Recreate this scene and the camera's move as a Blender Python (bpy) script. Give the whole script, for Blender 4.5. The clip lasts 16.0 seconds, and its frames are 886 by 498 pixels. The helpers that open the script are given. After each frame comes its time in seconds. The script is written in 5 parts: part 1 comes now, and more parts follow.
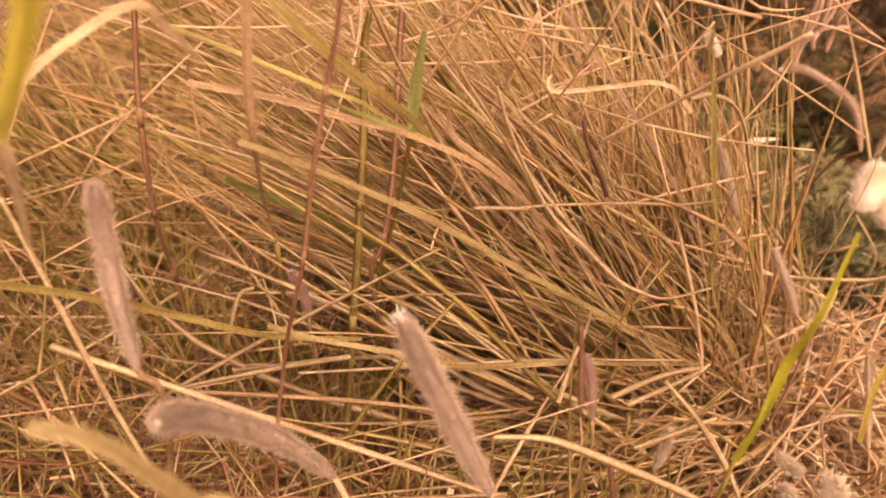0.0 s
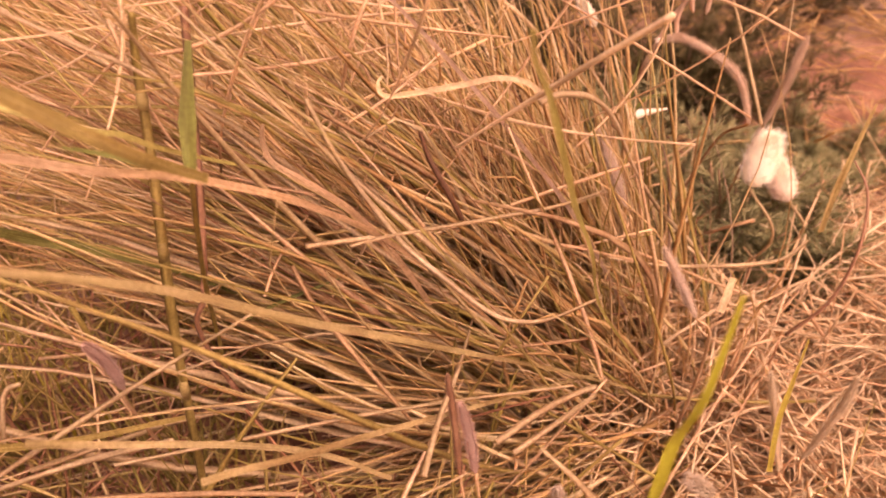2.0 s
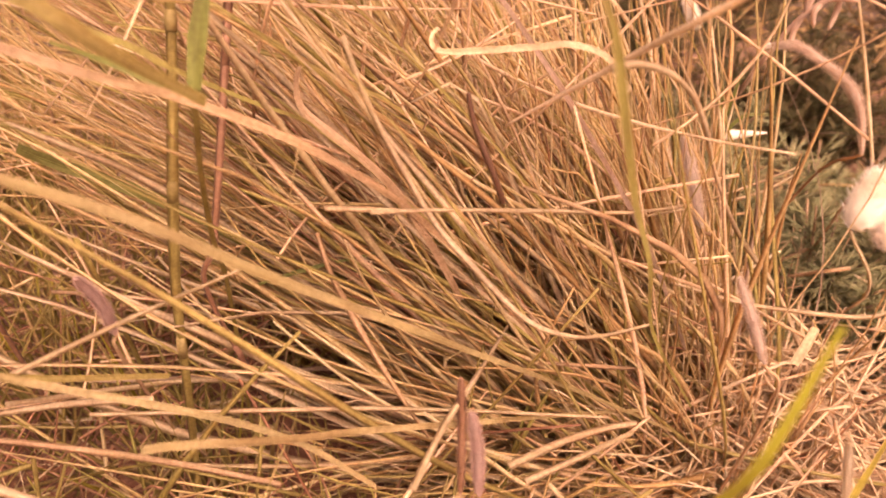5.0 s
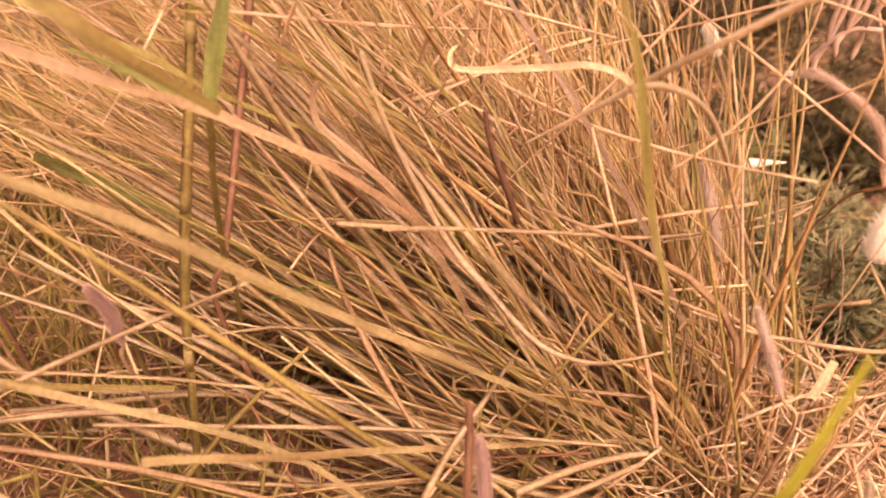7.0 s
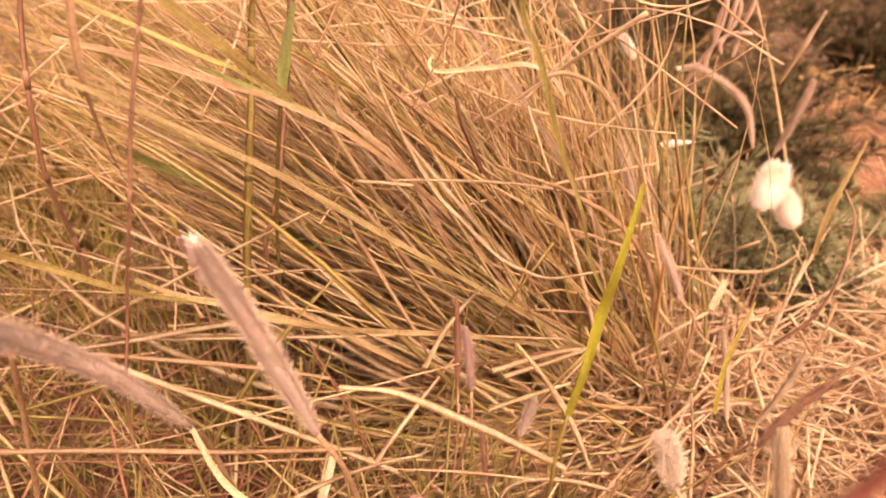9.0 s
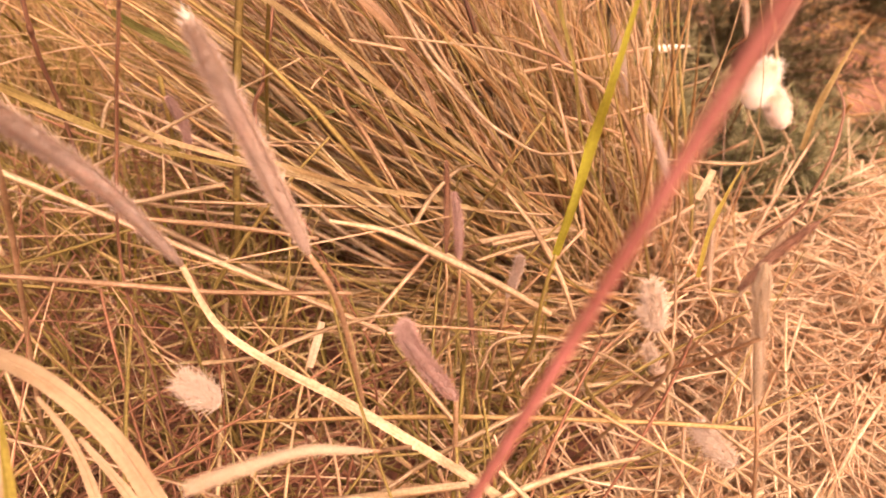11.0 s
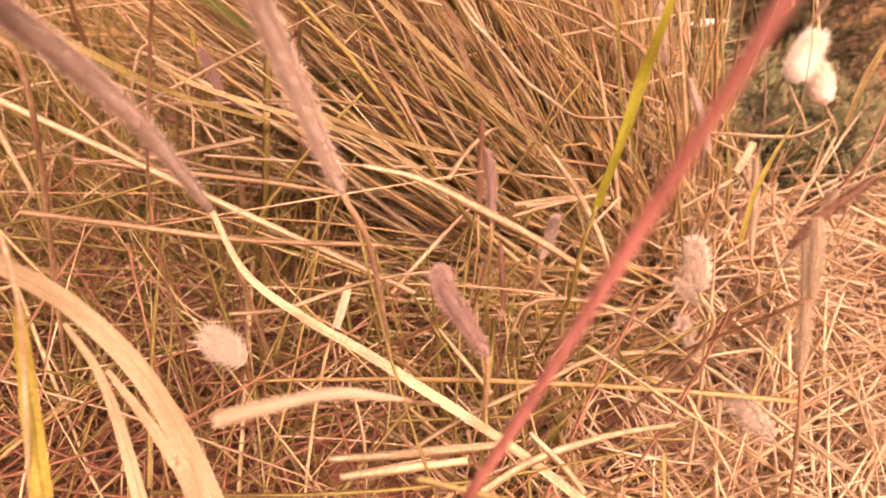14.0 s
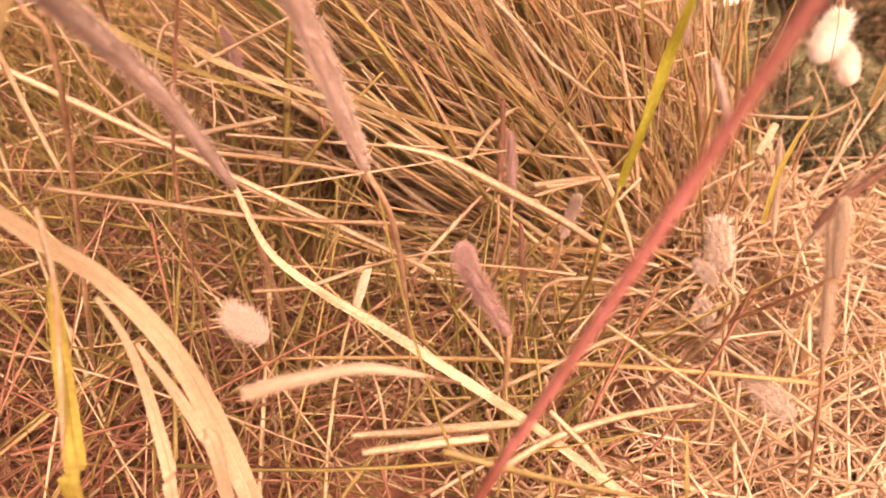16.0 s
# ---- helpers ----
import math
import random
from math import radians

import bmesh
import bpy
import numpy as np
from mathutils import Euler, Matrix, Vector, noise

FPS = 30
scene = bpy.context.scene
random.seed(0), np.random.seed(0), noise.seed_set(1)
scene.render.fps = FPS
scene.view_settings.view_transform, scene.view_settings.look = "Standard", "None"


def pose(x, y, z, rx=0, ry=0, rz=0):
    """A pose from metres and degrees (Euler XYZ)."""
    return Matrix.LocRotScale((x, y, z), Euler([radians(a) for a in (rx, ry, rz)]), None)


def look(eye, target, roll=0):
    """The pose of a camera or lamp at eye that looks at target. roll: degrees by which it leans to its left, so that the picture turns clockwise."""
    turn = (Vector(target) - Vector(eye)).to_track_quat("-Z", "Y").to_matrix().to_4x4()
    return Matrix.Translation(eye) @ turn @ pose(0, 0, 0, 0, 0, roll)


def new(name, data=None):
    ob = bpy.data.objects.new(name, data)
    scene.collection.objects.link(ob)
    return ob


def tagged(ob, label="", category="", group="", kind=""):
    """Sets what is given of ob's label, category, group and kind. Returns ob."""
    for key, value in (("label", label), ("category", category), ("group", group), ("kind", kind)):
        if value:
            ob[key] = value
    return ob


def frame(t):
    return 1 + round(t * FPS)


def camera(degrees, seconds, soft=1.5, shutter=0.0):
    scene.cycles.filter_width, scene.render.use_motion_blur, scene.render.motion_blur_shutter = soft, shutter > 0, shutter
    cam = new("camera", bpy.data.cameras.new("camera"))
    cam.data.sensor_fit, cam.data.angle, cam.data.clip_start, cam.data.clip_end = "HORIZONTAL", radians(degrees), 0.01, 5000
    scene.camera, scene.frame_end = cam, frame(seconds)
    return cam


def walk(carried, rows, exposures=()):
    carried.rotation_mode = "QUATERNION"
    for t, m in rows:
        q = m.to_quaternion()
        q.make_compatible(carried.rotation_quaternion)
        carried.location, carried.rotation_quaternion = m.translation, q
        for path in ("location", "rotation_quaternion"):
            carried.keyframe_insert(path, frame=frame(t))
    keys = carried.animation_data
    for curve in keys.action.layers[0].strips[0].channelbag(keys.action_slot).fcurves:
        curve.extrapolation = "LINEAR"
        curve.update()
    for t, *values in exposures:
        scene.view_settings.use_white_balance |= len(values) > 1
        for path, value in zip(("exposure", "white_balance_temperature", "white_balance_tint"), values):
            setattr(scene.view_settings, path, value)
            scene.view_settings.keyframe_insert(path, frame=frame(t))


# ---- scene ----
cam = camera(64.6, 16.0, soft=1.8)
EXPOSURES = [(0.0, 1.31, 8700, 28), (1.0, 1.42, 8600, 29), (2.3, 1.37, 8600, 47), (3.0, 1.55, 8400, 42), (6.0, 1.66, 8200, 37), (7.5, 1.62, 8200, 34), (9.0, 1.70, 8200, 31), (12.5, 1.67, 8100, 41), (16.0, 1.74, 8100, 41)]
ROWS = [
    (0.0, 0.0001, 0.0, 0.3501, -0.0, -38.0, 0.0),
    (0.5, 0.0125, 0.0234, 0.3466, -6.09, -38.06, -0.78),
    (1.0, 0.0141, 0.0266, 0.3474, -8.59, -38.31, -0.51),
    (1.5, 0.0166, 0.0273, 0.3504, -10.92, -39.68, -0.06),
    (2.0, 0.0304, 0.0476, 0.3392, -7.97, -40.58, -0.59),
    (2.5, 0.044, 0.0651, 0.3238, -3.88, -40.82, 0.28),
    (3.0, 0.0465, 0.0706, 0.3192, -3.14, -41.27, 0.88),
    (3.5, 0.0442, 0.0698, 0.3177, -2.55, -39.55, 2.17),
    (6.0, 0.0426, 0.0611, 0.3146, -0.05, -40.73, 3.32),
    (6.5, 0.0445, 0.0617, 0.3108, -0.05, -40.96, 3.7),
    (7.0, 0.043, 0.0648, 0.3142, 1.07, -38.31, 4.11),
    (7.5, 0.0391, 0.0553, 0.3311, 4.52, -35.5, 2.75),
    (8.0, 0.0352, 0.03, 0.3409, 4.25, -36.06, 3.54),
    (8.5, 0.0367, 0.0029, 0.349, -0.21, -35.9, 3.36),
    (9.0, 0.0387, -0.0178, 0.3432, -1.72, -36.61, 2.63),
    (9.5, 0.0385, -0.0282, 0.3395, -2.17, -38.01, 2.86),
    (10.0, 0.0414, -0.0336, 0.3339, -4.27, -40.34, 4.7),
    (12.5, 0.0335, -0.0411, 0.3012, -1.86, -40.56, 5.0),
    (13.0, 0.0343, -0.0411, 0.3027, -1.94, -40.18, 4.94),
    (13.5, 0.0352, -0.0431, 0.3036, -1.68, -40.69, 4.78),
    (14.0, 0.0352, -0.043, 0.3028, -1.3, -41.07, 4.8),
    (14.5, 0.0354, -0.0421, 0.3024, -0.78, -40.92, 4.44),
    (15.0, 0.034, -0.0427, 0.3003, -0.55, -42.1, 4.59),
    (15.5, 0.0327, -0.0431, 0.3015, -0.09, -41.8, 3.9),
    (16.0, 0.0325, -0.0447, 0.3019, -0.03, -42.46, 4.26),
]


def eye_pose(x, y, z, yaw, pitch, roll):
    """The camera at a place, from its heading, tilt and lean in degrees."""
    a, b = radians(yaw), radians(pitch)
    ahead = Vector((-math.sin(a) * math.cos(b), math.cos(a) * math.cos(b), math.sin(b)))
    return look((x, y, z), Vector((x, y, z)) + ahead, roll)


walk(cam, [(t, eye_pose(x, y, z, yaw, pitch, roll)) for t, x, y, z, yaw, pitch, roll in ROWS], EXPOSURES)
cam.data.dof.use_dof, cam.data.dof.focus_distance, cam.data.dof.aperture_fstop = True, 0.25, 15.0

# ---- light ----
SUN_FROM = Vector((0.20, -0.43, 0.87)).normalized()
sun = new("sun", bpy.data.lights.new("sun", "SUN"))
sun.data.energy, sun.data.angle, sun.data.color = 1.1, radians(36.0), (1.0, 0.90, 0.76)
sun.matrix_world = look(SUN_FROM * 5, (0, 0, 0))
world = bpy.data.worlds.new("sky")
scene.world = world
world.use_nodes = True
sky = world.node_tree.nodes.new("ShaderNodeTexSky")
sky.sky_type, sky.sun_disc = "NISHITA", False
sky.air_density, sky.dust_density, sky.ozone_density = 0.12, 7.0, 0.0
sky.sun_elevation = math.asin(SUN_FROM.z)
sky.sun_rotation = math.atan2(SUN_FROM.x, SUN_FROM.y)
world.node_tree.links.new(sky.outputs[0], world.node_tree.nodes["Background"].inputs[0])
world.node_tree.nodes["Background"].inputs[1].default_value = 0.16

# ---- materials ----


def node_tree(name):
    m = bpy.data.materials.new(name)
    m.use_nodes = True
    return m, m.node_tree.nodes, m.node_tree.links, m.node_tree.nodes["Principled BSDF"]


def ramp(nodes, links, fac, stops):
    r = nodes.new("ShaderNodeValToRGB")
    while len(r.color_ramp.elements) < len(stops):
        r.color_ramp.elements.new(0.5)
    for e, (p, c) in zip(r.color_ramp.elements, stops):
        e.position, e.color = p, (*c, 1)
    links.new(fac, r.inputs[0])
    return r.outputs[0]


def mixed(nodes, links, kind, fac, a, b):
    m = nodes.new("ShaderNodeMix")
    m.data_type, m.blend_type = "RGBA", kind
    for sock, v in ((m.inputs[0], fac), (m.inputs[6], a), (m.inputs[7], b)):
        if isinstance(v, (int, float)):
            sock.default_value = v
        elif isinstance(v, tuple):
            sock.default_value = (*v, 1)
        else:
            links.new(v, sock)
    return m.outputs[2]


def noise_tex(nodes, links, scale, detail=3.0, stretch=None):
    co = nodes.new("ShaderNodeTexCoord").outputs["Object"]
    if stretch:
        mp = nodes.new("ShaderNodeMapping")
        mp.inputs["Scale"].default_value = stretch
        links.new(co, mp.inputs[0])
        co = mp.outputs[0]
    n = nodes.new("ShaderNodeTexNoise")
    n.inputs["Scale"].default_value, n.inputs["Detail"].default_value = scale, detail
    links.new(co, n.inputs["Vector"])
    return n.outputs["Fac"]


def straw(name, stops, rough=0.55, sheer=0.5, grain=1.0):
    """Dry or living grass: a colour of its own for every strand, blotches along it, fine grain and some light let through."""
    m, nodes, links, bsdf = node_tree(name)
    geo, info = nodes.new("ShaderNodeNewGeometry"), nodes.new("ShaderNodeObjectInfo")
    add = nodes.new("ShaderNodeMath")
    links.new(geo.outputs["Random Per Island"], add.inputs[0])
    links.new(info.outputs["Random"], add.inputs[1])
    fr = nodes.new("ShaderNodeMath")
    fr.operation = "FRACT"
    links.new(add.outputs[0], fr.inputs[0])
    base = ramp(nodes, links, fr.outputs[0], stops)
    blotch = ramp(nodes, links, noise_tex(nodes, links, 45.0, 4.0), ((0.3, (0.62, 0.5, 0.42)), (0.55, (1, 1, 1)), (0.8, (1.12, 1.1, 1.0))))
    col = mixed(nodes, links, "MULTIPLY", 0.8 * grain, base, blotch)
    at = nodes.new("ShaderNodeAttribute")
    at.attribute_name = "grain"
    streaks = []
    for scale, detail in (((28.0, 1.2, 1.0), 3.0), ((140.0, 6.0, 1.0), 2.0)):
        mp, nz = nodes.new("ShaderNodeMapping"), nodes.new("ShaderNodeTexNoise")
        mp.inputs["Scale"].default_value = scale
        nz.inputs["Scale"].default_value, nz.inputs["Detail"].default_value = 1.0, detail
        links.new(at.outputs["Vector"], mp.inputs[0])
        links.new(mp.outputs[0], nz.inputs["Vector"])
        streaks.append(nz.outputs["Fac"])
    col = mixed(nodes, links, "MULTIPLY", 0.85 * grain, col, ramp(nodes, links, streaks[0], ((0.3, (0.60, 0.52, 0.38)), (0.5, (0.95, 0.92, 0.88)), (0.7, (1.15, 1.08, 1.05)))))
    col = mixed(nodes, links, "MULTIPLY", 0.6 * grain, col, ramp(nodes, links, streaks[1], ((0.35, (0.72, 0.66, 0.58)), (0.65, (1.12, 1.1, 1.08)))))
    fine = ramp(nodes, links, noise_tex(nodes, links, 900.0, 2.0), ((0.35, (0.72, 0.68, 0.62)), (0.65, (1.1, 1.1, 1.1))))
    col = mixed(nodes, links, "MULTIPLY", 0.7 * grain, col, fine)
    links.new(col, bsdf.inputs["Base Color"])
    bsdf.inputs["Roughness"].default_value = rough
    bsdf.inputs["Specular IOR Level"].default_value = 0.28
    bump = nodes.new("ShaderNodeBump")
    bump.inputs["Strength"].default_value, bump.inputs["Distance"].default_value = 0.35, 0.0004
    links.new(noise_tex(nodes, links, 1400.0, 2.0), bump.inputs["Height"])
    links.new(bump.outputs[0], bsdf.inputs["Normal"])
    tr = nodes.new("ShaderNodeBsdfTranslucent")
    links.new(mixed(nodes, links, "MULTIPLY", 1.0, col, (1.02, 0.92, 0.66)), tr.inputs["Color"])
    mx = nodes.new("ShaderNodeMixShader")
    mx.inputs[0].default_value = sheer
    links.new(bsdf.outputs[0], mx.inputs[1])
    links.new(tr.outputs[0], mx.inputs[2])
    links.new(mx.outputs[0], nodes["Material Output"].inputs["Surface"])
    return m


STRAW = straw("dry_straw", ((0.0, (0.60, 0.46, 0.21)), (0.14, (0.84, 0.71, 0.47)), (0.28, (0.43, 0.35, 0.12)), (0.42, (0.60, 0.43, 0.21)), (0.55, (0.90, 0.79, 0.58)), (0.68, (0.45, 0.38, 0.13)), (0.82, (0.62, 0.47, 0.32)), (1.0, (0.71, 0.57, 0.29))), rough=0.42)
LITTER = straw("straw_litter", ((0.0, (0.82, 0.62, 0.41)), (0.25, (0.88, 0.73, 0.53)), (0.5, (0.72, 0.51, 0.33)), (0.75, (0.86, 0.67, 0.48)), (1.0, (0.64, 0.45, 0.28))))
OLIVE = straw("olive_grass", ((0.0, (0.36, 0.29, 0.09)), (0.4, (0.46, 0.37, 0.14)), (0.7, (0.33, 0.26, 0.08)), (1.0, (0.54, 0.43, 0.20))))
GREEN = straw("green_grass", ((0.0, (0.17, 0.20, 0.05)), (0.5, (0.23, 0.25, 0.07)), (1.0, (0.20, 0.20, 0.06))))
YELLOW = straw("yellowing_blade", ((0.0, (0.42, 0.37, 0.06)), (1.0, (0.48, 0.41, 0.09))))
OATEN = straw("oaten_blade", ((0.0, (0.53, 0.41, 0.25)), (0.5, (0.58, 0.46, 0.29)), (1.0, (0.50, 0.38, 0.23))), grain=0.45)
LIME = straw("yellow_green_blade", ((0.0, (0.42, 0.41, 0.05)), (1.0, (0.48, 0.46, 0.07))), grain=0.7)
BUFF = straw("buff_blade", ((0.0, (0.58, 0.46, 0.30)), (0.5, (0.64, 0.52, 0.35)), (1.0, (0.54, 0.42, 0.27))))
TAN = straw("tan_blade", ((0.0, (0.54, 0.37, 0.22)), (0.5, (0.48, 0.33, 0.20)), (1.0, (0.58, 0.41, 0.26))))
PALE = straw("pale_straw", ((0.0, (0.76, 0.63, 0.43)), (1.0, (0.70, 0.57, 0.37))))
BROWN = straw("brown_stem", ((0.0, (0.08, 0.038, 0.022)), (1.0, (0.12, 0.055, 0.03))), sheer=0.05)
RED = straw("red_stem", ((0.0, (0.38, 0.14, 0.12)), (1.0, (0.43, 0.17, 0.14))), sheer=0.1)
MAUVE = straw("seed_head_grey_mauve", ((0.0, (0.66, 0.54, 0.45)), (0.5, (0.77, 0.65, 0.55)), (1.0, (0.55, 0.43, 0.35))), rough=0.8, grain=0.4)
FLUFF = straw("white_fluff", ((0.0, (0.95, 0.92, 0.86)), (1.0, (0.93, 0.88, 0.79))), rough=0.9, sheer=0.45, grain=0.12)
GREYB = straw("weathered_blade", ((0.0, (0.44, 0.32, 0.25)), (1.0, (0.50, 0.37, 0.28))))
RUST = straw("rusty_stalk", ((0.0, (0.22, 0.11, 0.07)), (1.0, (0.28, 0.15, 0.09))), sheer=0.05)
PALEHEAD = straw("seed_head_pale", ((0.0, (0.66, 0.54, 0.38)), (0.5, (0.76, 0.64, 0.47)), (1.0, (0.56, 0.44, 0.31))), rough=0.8, grain=0.4)
PURPLE = straw("seed_head_purplish", ((0.0, (0.56, 0.38, 0.33)), (0.5, (0.66, 0.47, 0.41)), (1.0, (0.48, 0.31, 0.27))), rough=0.8, grain=0.4)
CREAMFLUFF = straw("cream_fluff", ((0.0, (0.90, 0.80, 0.70)), (1.0, (0.86, 0.75, 0.64))), rough=0.9, sheer=0.45, grain=0.15)
DULLFLUFF = straw("dull_cream_fluff", ((0.0, (0.80, 0.69, 0.56)), (1.0, (0.72, 0.60, 0.48))), rough=0.9, sheer=0.45, grain=0.2)
RUSSET = straw("russet_straw", ((0.0, (0.62, 0.43, 0.21)), (0.25, (0.76, 0.57, 0.32)), (0.5, (0.48, 0.30, 0.13)), (0.75, (0.68, 0.49, 0.26)), (1.0, (0.55, 0.37, 0.17))))
# Dead brown-red straw; its colour also carries the reddish shade of the gaps.
SHADED = straw("shade_brown_straw", ((0.0, (0.42, 0.20, 0.12)), (0.3, (0.52, 0.29, 0.18)), (0.6, (0.34, 0.15, 0.09)), (1.0, (0.60, 0.37, 0.24))))
DUN = straw("dun_blade", ((0.0, (0.42, 0.33, 0.16)), (0.5, (0.47, 0.37, 0.19)), (1.0, (0.40, 0.31, 0.15))))
SPRIG = straw("grey_green_sprig", ((0.0, (0.28, 0.30, 0.15)), (0.5, (0.40, 0.41, 0.23)), (1.0, (0.50, 0.47, 0.28))))
BUFFHEAD = straw("seed_head_buff_pink", ((0.0, (0.62, 0.47, 0.36)), (0.5, (0.72, 0.57, 0.45)), (1.0, (0.52, 0.38, 0.29))), rough=0.8, grain=0.4)
SHRUB = straw("shrub_leaf", ((0.0, (0.09, 0.09, 0.035)), (0.4, (0.14, 0.13, 0.055)), (0.7, (0.18, 0.15, 0.065)), (1.0, (0.27, 0.19, 0.09))))
KHAKI = straw("khaki_blade", ((0.0, (0.40, 0.36, 0.11)), (0.5, (0.45, 0.40, 0.14)), (1.0, (0.36, 0.32, 0.10))))
CREAM = straw("cream_blade", ((0.0, (0.76, 0.62, 0.44)), (0.5, (0.84, 0.72, 0.53)), (1.0, (0.71, 0.57, 0.39))), grain=0.8)
POD = straw("dry_pod", ((0.0, (0.62, 0.45, 0.35)), (1.0, (0.74, 0.57, 0.45))), grain=0.5)
TWIG = straw("shrub_twig", ((0.0, (0.24, 0.16, 0.10)), (1.0, (0.34, 0.22, 0.13))), sheer=0.0)


def soil():
    """Dark crumbly humus under the plants, paler sand in the open beside the tussock and in patches far off."""
    m, nodes, links, bsdf = node_tree("dry_sandy_soil")
    humus = ramp(nodes, links, noise_tex(nodes, links, 9.0, 6.0), ((0.35, (0.14, 0.048, 0.023)), (0.52, (0.24, 0.092, 0.047)), (0.72, (0.38, 0.20, 0.115))))
    sand = ramp(nodes, links, noise_tex(nodes, links, 6.0, 5.0), ((0.3, (0.34, 0.23, 0.13)), (0.5, (0.48, 0.35, 0.21)), (0.7, (0.60, 0.46, 0.30))))
    away = nodes.new("ShaderNodeVectorMath")
    away.operation = "DISTANCE"
    away.inputs[1].default_value = (0.48, 0.13, 0.0)
    links.new(nodes.new("ShaderNodeTexCoord").outputs["Object"], away.inputs[0])
    edge = nodes.new("ShaderNodeMath")
    edge.operation = "MULTIPLY_ADD"
    edge.inputs[1].default_value = 0.3
    links.new(noise_tex(nodes, links, 7.0, 4.0), edge.inputs[0])
    links.new(away.outputs["Value"], edge.inputs[2])
    near = ramp(nodes, links, edge.outputs[0], ((0.34, (1, 1, 1)), (0.46, (0, 0, 0))))
    patchy = ramp(nodes, links, noise_tex(nodes, links, 1.7, 5.0), ((0.55, (0, 0, 0)), (0.72, (0.55, 0.55, 0.55))))
    beyond = ramp(nodes, links, away.outputs["Value"], ((0.55, (0, 0, 0)), (0.85, (1, 1, 1))))
    where = mixed(nodes, links, "ADD", 1.0, near, mixed(nodes, links, "MULTIPLY", 1.0, patchy, beyond))
    loam = ramp(nodes, links, noise_tex(nodes, links, 5.0, 6.0), ((0.3, (0.10, 0.052, 0.030)), (0.5, (0.17, 0.095, 0.054)), (0.72, (0.30, 0.19, 0.115))))
    a = mixed(nodes, links, "MIX", where, mixed(nodes, links, "MIX", beyond, humus, loam), sand)
    b = ramp(nodes, links, noise_tex(nodes, links, 260.0, 5.0), ((0.3, (0.55, 0.5, 0.45)), (0.6, (1, 1, 1)), (0.8, (1.2, 1.15, 1.05))))
    links.new(mixed(nodes, links, "MULTIPLY", 0.9, a, b), bsdf.inputs["Base Color"])
    bsdf.inputs["Roughness"].default_value = 0.95
    bump = nodes.new("ShaderNodeBump")
    bump.inputs["Strength"].default_value, bump.inputs["Distance"].default_value = 0.9, 0.003
    links.new(noise_tex(nodes, links, 320.0, 6.0), bump.inputs["Height"])
    links.new(bump.outputs[0], bsdf.inputs["Normal"])
    return m


SOIL = soil()

# ---- shapes ----
RND = np.random.default_rng(7)


def height(x, y):
    """The lie of the ground: nearly level, with small lumps, and falling a little behind the tussock."""
    lumps = 0.008 * np.sin(9 * x + 1.3) * np.cos(11 * y) + 0.004 * np.sin(31 * x) * np.sin(27 * y + 0.6)
    return lumps - 0.06 * np.clip(y - 0.42, 0, 0.8)


def bezier(ctrl, n):
    """n + 1 points along a smooth curve with three or four control points."""
    p = np.asarray(ctrl, float)
    s = np.linspace(0, 1, n + 1)[:, None]
    if len(p) == 3:
        return (1 - s) ** 2 * p[0] + 2 * s * (1 - s) * p[1] + s**2 * p[2]
    return (1 - s) ** 3 * p[0] + 3 * s * (1 - s) ** 2 * p[1] + 3 * s**2 * (1 - s) * p[2] + s**3 * p[3]


def spline(knots, n):
    """n + 1 points along a curve through its knots."""
    p = np.asarray(knots, float)
    if len(p) == 2:
        return p[0] + np.linspace(0, 1, n + 1)[:, None] * (p[1] - p[0])
    q = np.vstack([2 * p[0] - p[1], p, 2 * p[-1] - p[-2]])
    u = np.linspace(0, len(p) - 1 - 1e-9, n + 1)
    k, s = u.astype(int), (u % 1)[:, None]
    a, b, c, d = q[k], q[k + 1], q[k + 2], q[k + 3]
    return 0.5 * (2 * b + (c - a) * s + (2 * a - 5 * b + 4 * c - d) * s**2 + (3 * b - a - 3 * c + d) * s**3)


def ribbon(line, width, thick, face, twist=(0.0, 0.0), taper=(0.8, 1.0, 0.1), fold=0.0):
    """Vertices and faces of one strand along a line: a lens-shaped section, so wide and so thick, its flat side towards face."""
    n = len(line)
    tang = np.gradient(line, axis=0)
    tang /= np.linalg.norm(tang, axis=1)[:, None] + 1e-12
    side = np.cross(tang, face)
    side /= np.linalg.norm(side, axis=1)[:, None] + 1e-9
    up = np.cross(side, tang)
    a = np.linspace(*twist, n)[:, None]
    side, up = side * np.cos(a) + up * np.sin(a), up * np.cos(a) - side * np.sin(a)
    s = np.linspace(0, 1, n)
    w = np.interp(s, (0, 0.5, 1), taper)[:, None] * width / 2
    t = np.interp(s, (0, 0.5, 1), taper)[:, None] * thick / 2
    verts = np.stack([line - side * w + up * fold * w, line + up * t, line + side * w + up * fold * w, line - up * t], 1).reshape(-1, 3)
    run = np.concatenate([[0], np.cumsum(np.linalg.norm(np.diff(line, axis=0), axis=1))])
    grain = np.stack([np.repeat(run, 4), np.tile((0.0, 0.5, 1.0, 0.5), n), np.full(4 * n, RND.uniform(0, 50))], -1)
    return verts, strand_quads(n), grain


QUADS = {}


